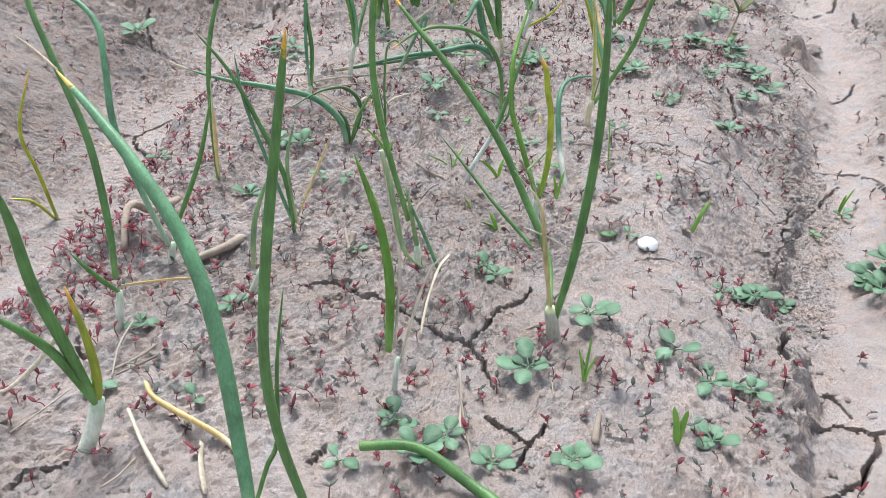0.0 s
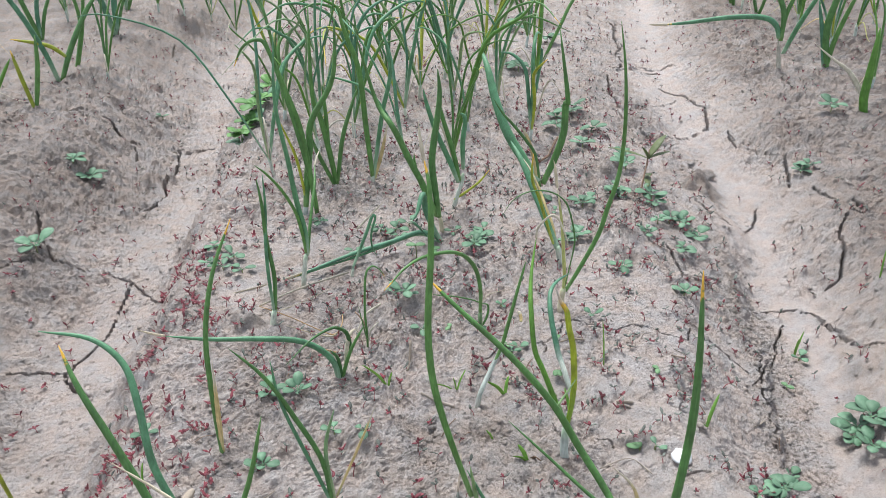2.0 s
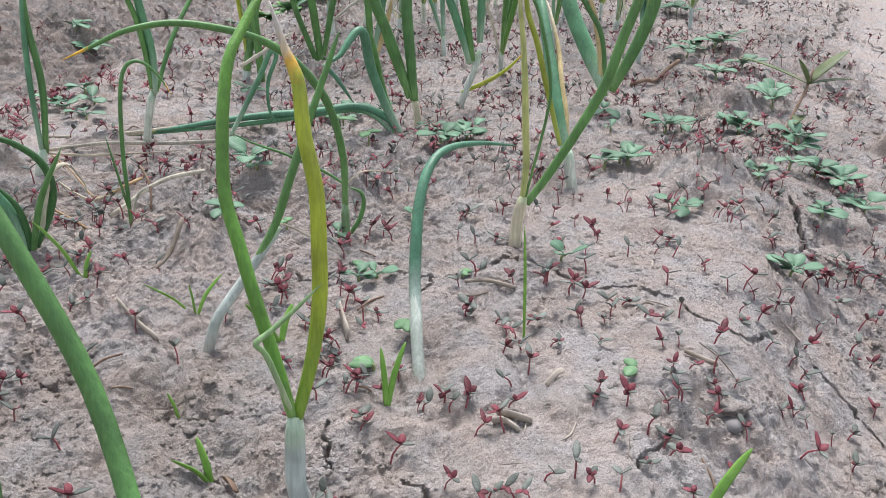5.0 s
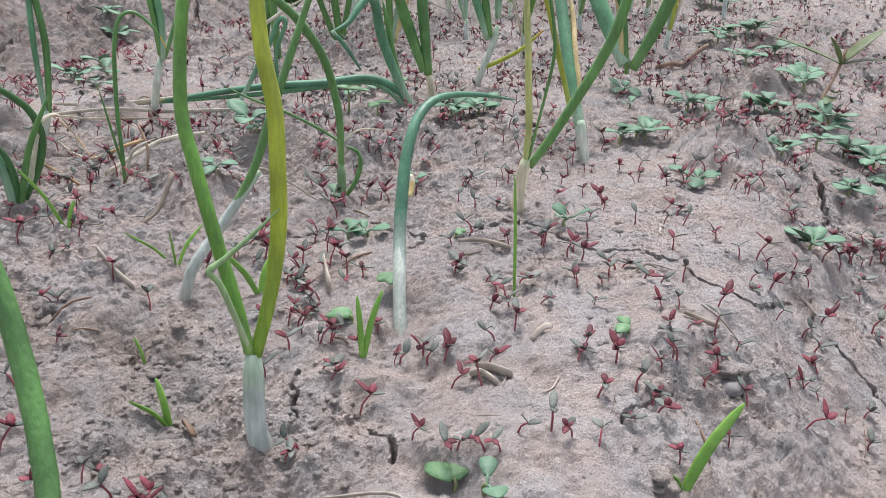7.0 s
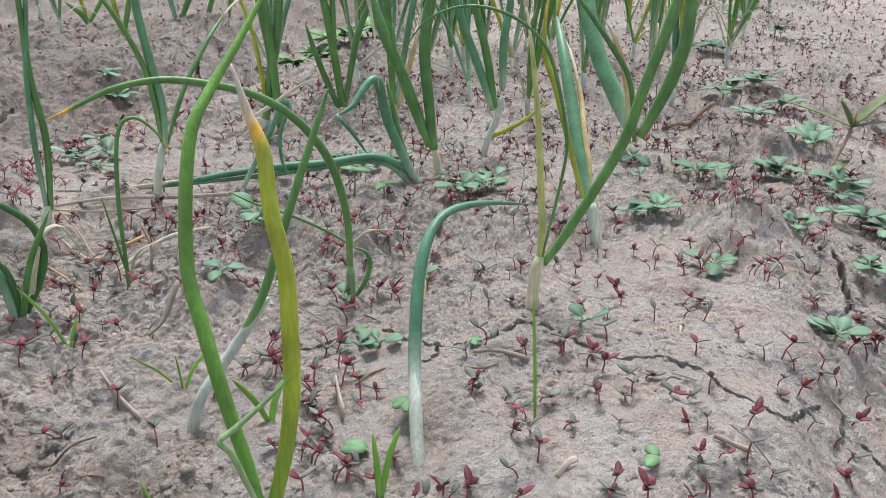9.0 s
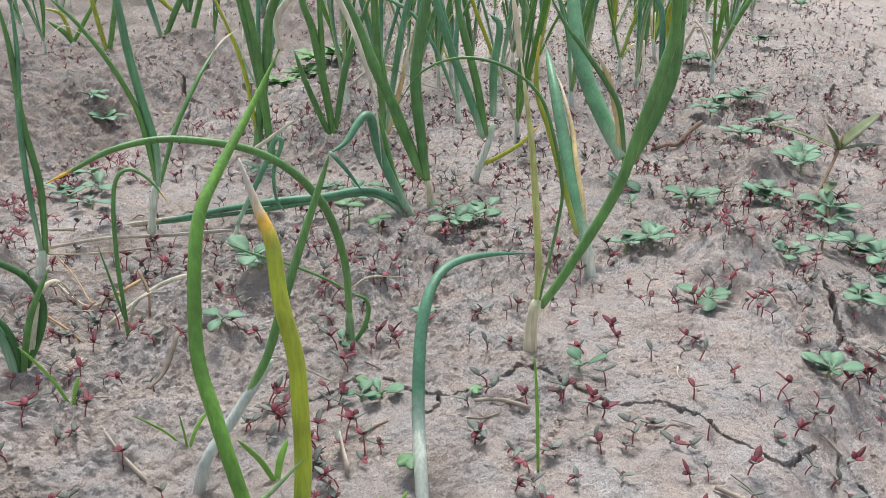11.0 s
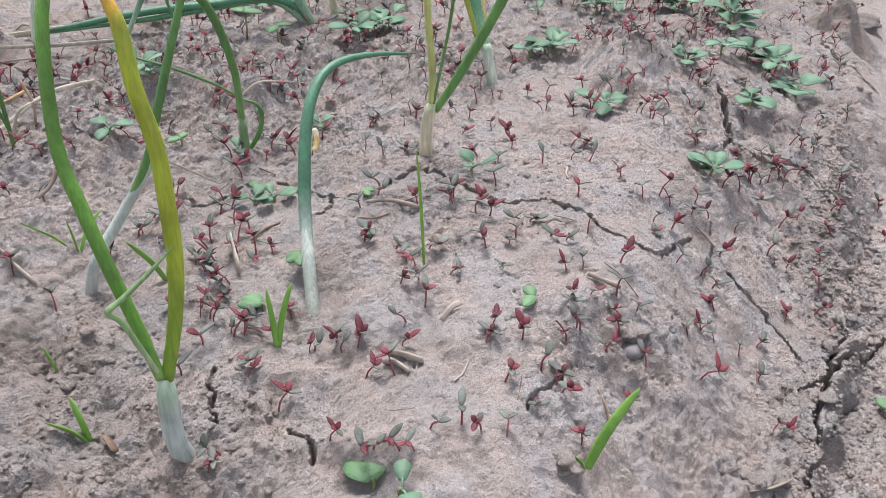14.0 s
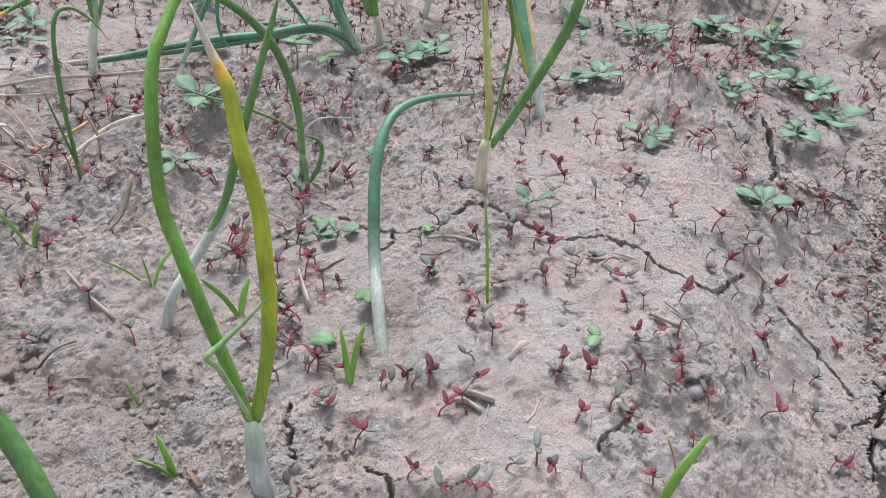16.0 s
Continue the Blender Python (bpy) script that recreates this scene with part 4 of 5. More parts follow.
onion("onion with upright leaves and an orange one", (0.015, 1.467), [
    ("stem", "stem", 4.5, [(0, 0, -8), (3, 0, 23)]),
    ("leaf", "green", 4.8, [(2, 0, 17), (-3, 0, 113), (-7, 1, 212), (-25, 3, 278), (-33, 4, 322)]),
    ("leaf", "dry_y", 3.5, [(5, -1, 17), (22, -3, 70), (37, -5, 131)]),
    ("leaf", "blue", 3.9, [(3, 0, 17), (25, -3, 131), (44, -6, 209), (34, -5, 284)]),
])
onion("small onion with a folded leaf", (-0.068, 1.180), [
    ("stem", "stem", 2.8, [(0, 0, -8), (5, 2, 11)]),
    ("leaf", "blue", 3.0, [(4, 2, 10), (15, 6, 31), (31, 12, 62), (40, 15, 82), (45, 17, 79), (37, 14, 56), (37, 14, 31), (43, 17, 17)]),
    ("leaf", "dry", 1.7, [(16, 6, 71), (32, 12, 81), (51, 20, 94), (60, 23, 99)]),
])
onion("onion with a white stem and three spreading leaves", (-0.139, 1.170), [
    ("stem", "stem", 3.6, [(0, 0, -8), (6, 3, 26), (11, 6, 48)]),
    ("leaf", "blue", 4.8, [(12, 6, 46), (14, 7, 80), (9, 5, 118), (5, 2, 159), (3, 1, 194), (-4, 0, 277), (6, 0, 370)]),
    ("leaf", "green", 3.0, [(11, 5, 51), (9, 4, 85), (4, 2, 116), (-9, -5, 152), (-26, -13, 183), (-41, -21, 203)]),
    ("leaf", "green", 2.8, [(14, 7, 48), (24, 28, 89), (37, 58, 126), (43, 89, 146)]),
    ("dry_tip", "dry", 1.3, [(43, 89, 145), (48, 100, 153), (57, 118, 161)]),
])
onion("onion with two upright leaves", (-0.189, 1.080), [
    ("stem", "stem", 4.3, [(0, 0, -8), (7, 5, 23)]),
    ("leaf", "blue", 3.0, [(6, 4, 20), (6, 4, 75), (9, 6, 126), (15, 10, 173), (17, 11, 215)]),
    ("leaf", "green", 3.7, [(8, 6, 20), (13, 8, 74), (10, 7, 122), (11, 8, 174), (9, 6, 212)]),
    ("leaf", "dry", 1.2, [(9, 6, 19), (36, 24, 13), (71, 48, 9), (97, 66, 7)]),
])
onion("wilted onion with dark looped leaves and dry sheaths", (-0.117, 0.938), [
    ("leaf", "dark", 3.2, [(0, 0, 0), (1, 1, 18), (-1, -1, 37), (-9, -6, 53)]),
    ("leaf", "dark", 3.3, [(4, 3, 9), (12, 9, 27), (16, 12, 45), (14, 10, 61), (6, 5, 73), (-6, -5, 82), (-31, -22, 82), (-61, -45, 71)]),
    ("leaf", "dry", 2.4, [(7, 5, 14), (11, 8, 35), (16, 12, 54), (23, 17, 60), (28, 21, 56)]),
    ("leaf", "dry", 0.8, [(26, 19, 59), (31, 23, 46), (33, 25, 37), (49, 36, 34)]),
    ("leaf", "blue", 5.1, [(-1, 0, -4), (-8, 0, 36), (-39, 2, 66), (-89, 5, 78), (-139, 9, 85), (-187, 11, 98)]),
    ("dry_tip", "dry", 2.0, [(-186, 11, 98), (-201, 12, 104), (-216, 13, 112)]),
    ("leaf", "green", 2.7, [(2, 0, 3), (15, -1, 43), (34, -2, 77)]),
])
onion("small onion with one thin leaf arching to a yellow tip", (-0.075, 0.993), [
    ("leaf", "green_y", 1.9, [(0, 0, 0), (1, 0, 23), (1, 1, 55), (4, 2, 93), (8, 5, 111), (16, 9, 115), (25, 14, 106), (32, 18, 91)]),
    ("leaf", "green", 1.2, [(1, 0, 11), (-3, -2, 40), (-7, -4, 69)]),
    ("leaf", "dry", 1.2, [(1, 1, 6), (7, 4, 26), (22, 12, 34)]),
])
onion("tall onion with a long slanting leaf and a dry brown one", (0.096, 0.560), [
    ("stem", "sheath", 6.3, [(0, 0, -8), (-3, 1, 20), (-6, 1, 38)]),
    ("leaf", "green_y", 4.0, [(-1, 0, 28), (10, -2, 97), (18, -1, 184), (18, 1, 255), (14, 6, 330)]),
    ("leaf", "green_y", 4.0, [(-3, 22, 20), (-2, 68, 45), (-25, 104, 93), (-48, 115, 140), (-82, 130, 188), (-121, 158, 228), (-143, 182, 250)]),
    ("leaf", "green", 1.9, [(-23, 7, 93), (-50, 28, 117), (-70, 53, 133), (-99, 84, 158)]),
    ("leaf", "dry_y", 2.1, [(-5, 2, 31), (-14, 4, 95), (-20, 6, 134), (-41, 13, 161)]),
    ("leaf", "dry", 1.2, [(-32, 10, 111), (-8, 2, 104), (21, -7, 88)]),
    ("leaf", "dry", 3.3, [(-3, 0, 5), (-7, -30, -1), (-9, -75, 6)]),
])
onion("tall onion with one straight leaf and an orange tip", (-0.024, 0.659), [
    ("stem", "stem", 4.0, [(0, 0, -8), (0, 0, 37)]),
    ("leaf", "green_y", 3.5, [(-8, 2, 63), (-26, 10, 136), (-35, 19, 189), (-35, 28, 238), (-28, 36, 304), (-25, 45, 351), (-26, 56, 372)]),
    ("dry_tip", "dry", 1.6, [(-26, 56, 370), (-27, 61, 386), (-27, 67, 401)]),
    ("leaf", "pale", 2.6, [(5, 0, 0), (-3, 0, 55), (-9, 1, 100)]),
    ("leaf", "blue", 2.1, [(35, -7, -30), (6, -1, 50), (-12, 2, 96)]),
])
onion("young onion with one short pale leaf", (-0.040, 0.500), [
    ("stem", "stem", 2.5, [(0, 0, -8), (5, 0, 35)]),
    ("leaf", "lime", 4.1, [(-2, 0, 42), (1, 0, 106), (-5, 0, 160), (-19, 1, 211)]),
    ("leaf", "dry", 1.2, [(3, 0, 45), (6, 0, 83), (9, -1, 128), (5, 0, 159), (1, 0, 189), (-1, 0, 214)]),
    ("leaf", "pale", 2.4, [(-1, 0, 214), (4, 0, 189), (8, 0, 159), (13, -1, 134), (27, -2, 120)]),
    ("leaf", "dry", 1.1, [(6, 0, 30), (17, 1, 74), (30, 2, 115), (45, 4, 132)]),
])
onion("large onion with a broad blue-green leaf and a dry tip", (-0.120, 0.345), [
    ("stem", "stem", 6.6, [(0, 0, -8), (1, 0, 44)]),
    ("leaf", "blue_y", 6.1, [(1, 0, 38), (-5, 19, 76), (-15, 46, 144), (-33, 74, 190), (-62, 103, 224), (-95, 134, 249), (-128, 167, 265)]),
    ("dry_tip", "dry", 1.7, [(-127, 167, 265), (-146, 182, 273), (-170, 205, 277)]),
    ("leaf", "green", 1.7, [(3, 1, 43), (14, 5, 77), (22, 8, 97), (28, 10, 157), (36, 13, 205)]),
])
onion("onion with one straight leaf and a yellow tip", (-0.080, 0.356), [
    ("stem", "stem", 4.3, [(0, 0, -8), (-3, -1, 21)]),
    ("leaf", "green_y", 3.6, [(-2, -1, 15), (-7, -4, 44), (-15, -10, 109), (-15, -16, 169), (-7, -19, 230), (4, -23, 288), (13, -27, 332), (18, -33, 355)]),
])
onion("onion with a straight leaf and a broken stub", (-0.288, 0.583), [
    ("stem", "stem", 4.0, [(0, 0, -8), (8, 4, 36)]),
    ("leaf", "green_y", 3.9, [(8, 3, 50), (8, 15, 97), (2, 30, 165), (-14, 44, 219), (-31, 60, 265), (-41, 80, 291)]),
    ("leaf", "green", 3.1, [(7, 4, 35), (-5, -3, 56), (-18, -9, 83)]),
    ("leaf", "dry_y", 1.8, [(10, 5, 41), (46, 23, 35), (68, 33, 30), (91, 45, 30)]),
])
onion("onion with one leaf arching away", (-0.264, 0.668), [
    ("stem", "stem", 3.7, [(0, 0, -8), (7, 3, 32)]),
    ("leaf", "blue", 3.8, [(3, 1, 30), (-15, 6, 93), (-30, 18, 146), (-33, 36, 198), (-40, 55, 226), (-63, 71, 244), (-102, 83, 251)]),
    ("leaf", "green", 2.6, [(9, 3, 41), (42, 13, 113), (61, 20, 175)]),
])
onion("onion with a thick white stem and one yellow leaf", (-0.262, 0.423), [
    ("stem", "stem", 6.3, [(0, 0, -8), (12, 7, 28), (20, 13, 53)]),
    ("leaf", "green", 5.0, [(18, 11, 49), (11, 7, 106), (5, 3, 155), (4, 3, 201), (2, 1, 232)]),
    ("leaf", "green", 4.1, [(17, 11, 51), (5, 3, 100), (-7, -4, 125), (-21, -13, 148)]),
    ("leaf", "yellow", 3.8, [(16, 10, 39), (22, 14, 70), (23, 14, 105), (20, 12, 150)]),
    ("leaf", "dry", 1.7, [(8, 5, 113), (-7, -4, 97), (-24, -15, 86), (-34, -21, 92)]),
])
onion("onion with a slender upright leaf and a brown one", (-0.258, 0.848), [
    ("leaf", "green_y", 3.7, [(0, 0, 0), (1, 7, 64), (6, 17, 144), (23, 31, 207), (49, 46, 258)]),
    ("leaf", "dry_y", 2.8, [(1, 0, 6), (5, 1, 68), (9, 1, 126)]),
])
onion("onion with a white stem and a slanting leaf", (-0.181, 0.605), [
    ("stem", "stem", 3.4, [(0, 0, -8), (9, 3, 18), (20, 6, 44)]),
    ("leaf", "pale", 2.9, [(14, 3, 47), (21, 4, 94), (36, 8, 134)]),
])
onion("onion with several thin leaves and a dry one", (-0.153, 0.733), [
    ("leaf", "green", 3.2, [(0, 0, 0), (-4, 0, 70), (-24, 1, 130), (-44, 1, 179), (-69, 2, 215)]),
    ("leaf", "blue", 2.5, [(1, 0, 9), (-11, 0, 57), (-33, 1, 145), (-37, 1, 197)]),
    ("leaf", "pale", 2.5, [(3, 0, 17), (0, 0, 84), (12, 0, 130)]),
    ("leaf", "dry_y", 1.4, [(5, 0, 24), (35, -1, 91), (51, -1, 129)]),
])
onion("thin yellow-green onion seedling", (-0.518, 0.965), [
    ("leaf", "yellow", 3.6, [(0, 0, 0), (-6, -3, 75), (-12, -6, 140), (15, 8, 216)]),
    ("leaf", "yellow", 2.9, [(-2, -1, 5), (-20, -11, 39), (-44, -24, 51)]),
])
onion("onion with a white dry stem and a leaf bent far over", (1.031, 1.786), [
    ("leaf", "dry", 5.9, [(0, 0, 0), (-5, 3, 44), (-12, 7, 87)]),
    ("leaf", "blue_y", 6.5, [(-10, 5, 82), (-21, 9, 112), (-49, 21, 129), (-114, 52, 128), (-195, 92, 114), (-248, 117, 107)]),
    ("dry_tip", "dry", 3.3, [(-237, 111, 108), (-258, 123, 107), (-274, 132, 107)]),
    ("leaf", "green", 6.4, [(-6, 3, 76), (-9, 5, 143), (-36, 20, 200), (-72, 41, 266), (-93, 52, 321)]),
    ("leaf", "green", 5.1, [(-5, 3, 82), (-3, 2, 137), (14, -8, 204), (29, -17, 283)]),
])
onion("onion with one slanting leaf", (1.107, 1.891), [
    ("leaf", "blue", 6.2, [(0, 0, 0), (24, -14, 79), (59, -34, 170), (77, -44, 231)]),
    ("leaf", "dry", 6.4, [(2, -1, 4), (50, -29, -30), (103, -59, -50), (144, -82, -92)]),
])
onion("onion with dark upright leaves", (1.140, 1.760), [
    ("leaf", "green", 8.6, [(0, 0, 0), (-14, 9, 92), (-4, 3, 177), (8, -5, 235)]),
    ("leaf", "green_y", 6.0, [(-3, 2, 0), (3, -2, 70), (18, -12, 144), (34, -22, 204)]),
    ("leaf", "blue", 6.0, [(-4, 3, -1), (-18, 12, 79), (-37, 24, 162)]),
])
onion("onion with a broad leaf and a pale dry one", (1.023, 1.478), [
    ("leaf", "lime", 9.1, [(0, 0, 0), (-7, 5, 44), (-6, 4, 110), (-6, 4, 183)]),
    ("leaf", "dry", 5.1, [(0, 0, 11), (-14, 10, 54), (-37, 25, 93), (-63, 43, 115), (-98, 68, 147)]),
])
onion("onion with thin leaves and a long white dry one", (1.266, 2.372), [
    ("leaf", "dry", 4.3, [(3, -1, 0), (-24, 12, 35), (-47, 25, 72), (-73, 38, 148)]),
    ("leaf", "green", 6.0, [(-1, 0, 5), (-11, 6, 90), (-16, 8, 180)]),
    ("leaf", "green", 6.0, [(-8, 4, 12), (-30, 16, 89), (-45, 24, 164)]),
    ("leaf", "dry", 5.1, [(-9, 5, 44), (-40, 21, 65), (-64, 33, 48)]),
])
onion("onion with a yellow-tipped leaf", (1.259, 2.236), [
    ("leaf", "green_y", 4.9, [(0, 0, 0), (-19, 10, 81), (-28, 15, 167)]),
    ("leaf", "green", 4.9, [(0, 0, 0), (12, -7, 68), (1, -1, 168)]),
])
onion("onion with two spreading leaves", (-0.628, 2.340), [
    ("leaf", "blue", 7.1, [(0, 0, 0), (-14, -5, 77), (-41, -15, 171), (-78, -28, 262), (-98, -35, 319)]),
    ("leaf", "green", 7.2, [(6, 2, -1), (45, 16, 79), (96, 34, 159), (135, 48, 203)]),
    ("leaf", "yellow", 5.6, [(28, 10, 60), (2, 1, 89), (-32, -12, 106), (-78, -28, 123)]),
])
onion("onion with slender upright leaves", (-0.595, 2.442), [
    ("leaf", "green", 4.9, [(-4, -1, 1), (29, 9, 108), (26, 8, 199), (8, 3, 289)]),
    ("leaf", "green", 4.9, [(0, 0, 0), (34, 11, 107), (58, 19, 223), (65, 21, 309)]),
])
onion("onion with two blue-green leaves", (-0.525, 2.742), [
    ("leaf", "blue", 9.1, [(0, 0, 0), (-18, -5, 103), (-45, -12, 190), (-56, -15, 271)]),
    ("leaf", "blue", 9.1, [(4, 1, 3), (16, 4, 115), (21, 5, 229)]),
    ("leaf", "green", 4.6, [(6, 2, 13), (47, 12, 110), (120, 31, 199)]),
])
onion("onion with short yellowing leaves", (-0.649, 2.135), [
    ("leaf", "green", 5.9, [(0, 0, 0), (25, 10, 100), (35, 14, 166)]),
    ("leaf", "yellow", 5.2, [(-3, -1, 4), (-12, -5, 81), (-18, -7, 144)]),
])
onion("low onion with bent leaves", (-0.744, 2.191), [
    ("leaf", "green", 7.0, [(0, 0, 0), (-15, -7, 32), (-42, -19, 59)]),
    ("leaf", "lime", 4.6, [(-10, -5, 6), (30, 13, 71), (50, 22, 102)]),
    ("leaf", "yellow", 4.6, [(-5, -2, 4), (-17, -7, 69), (-47, -21, 84)]),
])
onion("onion with long straight leaves", (-0.731, 2.759), [
    ("leaf", "green", 7.5, [(0, 0, 0), (-28, -9, 134), (-56, -19, 253)]),
    ("leaf", "blue", 6.6, [(-2, -1, 9), (11, 4, 110), (53, 18, 220)]),
    ("leaf", "green", 5.6, [(0, 0, 0), (29, 10, 90), (81, 28, 182)]),
])
onion("onion with thin leaves", (-0.514, 3.046), [
    ("leaf", "green", 6.1, [(0, 0, 0), (38, 9, 85), (78, 18, 153)]),
    ("leaf", "blue", 7.1, [(-2, 0, 8), (11, 3, 107), (25, 6, 178)]),
    ("leaf", "dry_y", 5.1, [(0, 0, 0), (4, 1, -14), (-8, -2, -37)]),
])

for n, (x, y) in enumerate(BACK_BED + [(-60, 1620), (20, 1700), (95, 1570), (170, 1500), (240, 1640), (60, 1840), (330, 1750), (400, 2050), (-40, 1760), (150, 2010), (260, 1840), (-150, 1560)]):
    any_onion(x / 1000, y / 1000, 100 + n, 0.30)
for n, (x, y) in enumerate(BACK_LEFT):
    any_onion(x / 1000, y / 1000, 200 + n, 0.28)
for n, (x, y) in enumerate(BACK_RIGHT):
    any_onion(x / 1000, y / 1000, 300 + n, 0.28)
r = random.Random(11)
for n in range(46):
    y = r.uniform(2.4, 4.6)
    bed = r.choice([-1, 0, 0, 1])
    x = np.interp(y, EDGE_Y, EDGE_R) - 0.45 + r.uniform(-0.28, 0.28) + bed * 1.0
    if bed and y < 2.9:
        y += 0.6
    any_onion(float(x), y, 400 + n, 0.27)


# ---- broad-leaved weeds ----
def weed(x, y, size, count, seed, label=""):
    """A low weed of that many rounded leaves; size is its leaf length in millimetres."""
    r = random.Random(seed)
    root = thing("weed", x, y, label or ("two-leaved grey-green weed seedling in dry soil" if count < 4 else "low rosette weed with rounded grey-green leaves"), "weed", "weeds")
    h = size * r.uniform(0.25, 0.55) / 1000
    part("stem", tube([(0, 0, -0.004), (r.uniform(-1, 1) * 0.002, 0.001, h * 0.5), (0, 0, h)], 0.0009 + size * 0.00001, "stem", 6, 1, 2), WEED_STEM, root)
    turn = r.uniform(0, 6.28)
    for k in range(count):
        ln = size * r.uniform(0.6, 1.0) * (1.0 if k < 4 else 0.6) / 1000
        a = turn + k * (2.4 if count > 3 else 6.28 / count) + r.uniform(-0.3, 0.3)
        stalk = ln * 0.45
        m = Matrix.Translation((0, 0, h)) @ Matrix.Rotation(a, 4, "Z")
        el = r.uniform(0.05, 0.75)
        v1, f1 = moved(blade(ln, ln * r.uniform(0.7, 1.0), el, r.uniform(0.05, 0.4), r.uniform(0.0, 0.22), 0.55, 7, 0.0004, 1.35), m @ Matrix.Translation((stalk * 0.8, 0, stalk * 0.35)))
        v2, f2, _ = tube([m @ Vector((0, 0, -0.001)), m @ Vector((stalk * 0.5, 0, stalk * 0.25)), m @ Vector((stalk * 1.1, 0, stalk * 0.42))], 0.0006, "stem", 5, 1, 2)
        part("leaf", (v1 + v2, f1 + [tuple(i + len(v1) for i in f) for f in f2], None), BUSH_LEAF if count > 12 else WEED_LEAF, root)
    return root


for n, (x, y) in enumerate([(-178, 1842), (-150, 1930), (-200, 1790), (-165, 1885), (-120, 2010)]):
    weed(x / 1000, y / 1000, 34, 18, 900 + n, "bushy green weed at the furrow's edge")
for n, (x, y, s, c) in enumerate(WEEDS_A + WEEDS_B + WEEDS_C + WEEDS_D + WEEDS_E):
    weed(x / 1000, y / 1000, s * 0.68, c + (c > 3), 700 + n)


# ---- red seedlings ----
def seedling_shapes(seed, rows=5, red=0.0):
    """The stalk and leaves of one seedling, about 16 mm tall."""
    r = random.Random(seed)
    h = r.uniform(0.0040, 0.0092)
    lean = Vector((r.uniform(-1, 1), r.uniform(-1, 1), 0)) * 0.0045
    stalk = tube([(0, 0, -0.004), lean * 0.3 + Vector((0, 0, h * 0.5)), lean + Vector((0, 0, h))], 0.00046, "stem", rows, 1, 2)[:2]
    leaves = []
    a = r.uniform(0, 6.28)
    for k in range(r.choice([2, 3, 4, 4, 5])):
        big = k < 2
        m = Matrix.Translation(lean + Vector((0, 0, h))) @ Matrix.Rotation(a + k * (3.14 if k % 2 else 0) + (1.57 if not big else 0) + r.uniform(-0.3, 0.3), 4, "Z")
        leaves.append((moved(blade(r.uniform(0.0050, 0.0082) if big else r.uniform(0.0028, 0.0050), r.uniform(0.0024, 0.0036), r.uniform(0.15, 1.15), r.uniform(0.0, 0.3), 0.2, 0.7, rows), m), SEED_GREY if r.random() + red < (0.60 if big else 0.25) else SEED_RED))
    return stalk, leaves


KINDS = []
for k in range(12):
    stalk, leaves = seedling_shapes(60 + k)
    proto = [("stalk", part("stalk", (*stalk, None), SEED_STEM).data)]
    bpy.data.objects.remove(bpy.data.objects["stalk"])
    for shape, mat in leaves:
        ob = part("leaf", (*shape, None), mat)
        proto.append(("leaf", ob.data))
        bpy.data.objects.remove(ob)
    KINDS.append((proto, stalk, leaves))


def seedling(x, y, r):
    root = thing("red_seedling", x, y, "tiny red-stalked seedling with narrow reddish leaves", "seedling", "red seedlings")
    root.rotation_euler = (r.uniform(-0.25, 0.25), r.uniform(-0.25, 0.25), r.uniform(0, 6.28))
    root.scale = (r.uniform(0.72, 1.15) if y < 0.88 else r.uniform(0.85, 1.3),) * 3
    for name, data in r.choice(KINDS)[0]:
        part(name, data, None, root)


r = random.Random(21)
spots = [(x / 1000, y / 1000) for x, y in SEED_LEFT + SEED_MID + SEED_RIGHT + SEED_NEAR + SEED_FRONT + SEED_FAR]
for x, y in spots:
    seedling(x, y, r)
for x, y in spots[:]:
    if r.random() < (0.9 if y > 1.03 else 0.15):
        spots.append((x + r.uniform(-0.014, 0.014), y + r.uniform(-0.014, 0.014)))
        seedling(*spots[-1], r)
taken = np.array(spots)
more, field = [], []
while len(field) < 4600:
    y = r.uniform(0.36, 3.0)
    x = np.interp(y, EDGE_Y, EDGE_R) - r.uniform(-1.0, 1.75)
    inside = min(np.interp(y, EDGE_Y, EDGE_R) - x, x - np.interp(y, LEFT_Y, LEFT_X))
    strip = x - np.interp(y, LEFT_Y, LEFT_X)
    patch = 0.5 + 0.5 * float(rough2(np.array([x]), np.array([y]), 0.09, 30)[0])
    chance = (0.25 + 0.75 * patch) if inside > 0.0 else 0.30
    if 0.0 < strip < 0.12 and y < 1.9:
        chance = 0.15 + 0.75 * patch
    elif r.random() < 0.3 or (inside < 0 and r.random() < 0.7 * float(silt_at(np.array([x]), np.array([y]))[0])):
        continue
    if r.random() > chance or (0.0 < x < 0.45 and 0.72 < y < 0.98):
        continue
    if 0.72 < y < 1.1 and np.min(np.hypot(taken[:, 0] - x, taken[:, 1] - y)) < 0.012:
        continue
    if -0.2 < x < 0.5 and 0.45 < y < 1.32 and len(more) < 35:
        more.append((x, y))
    else:
        field.append((x, y))
for x, y in more:
    seedling(float(x), y, r)
while len(field) < 5700:
    y = r.uniform(0.45, 1.75)
    x = np.interp(y, EDGE_Y, EDGE_R) - r.uniform(-0.02, 0.75)
    if x < np.interp(y, LEFT_Y, LEFT_X) or (-0.05 < x < 0.47 and 0.72 < y < 1.03):
        continue
    if rough2(np.array([x]), np.array([y]), 0.07, 31)[0] + 0.5 * rough2(np.array([x]), np.array([y]), 0.025, 32)[0] < -0.15:
        continue
    field.append((x, y))
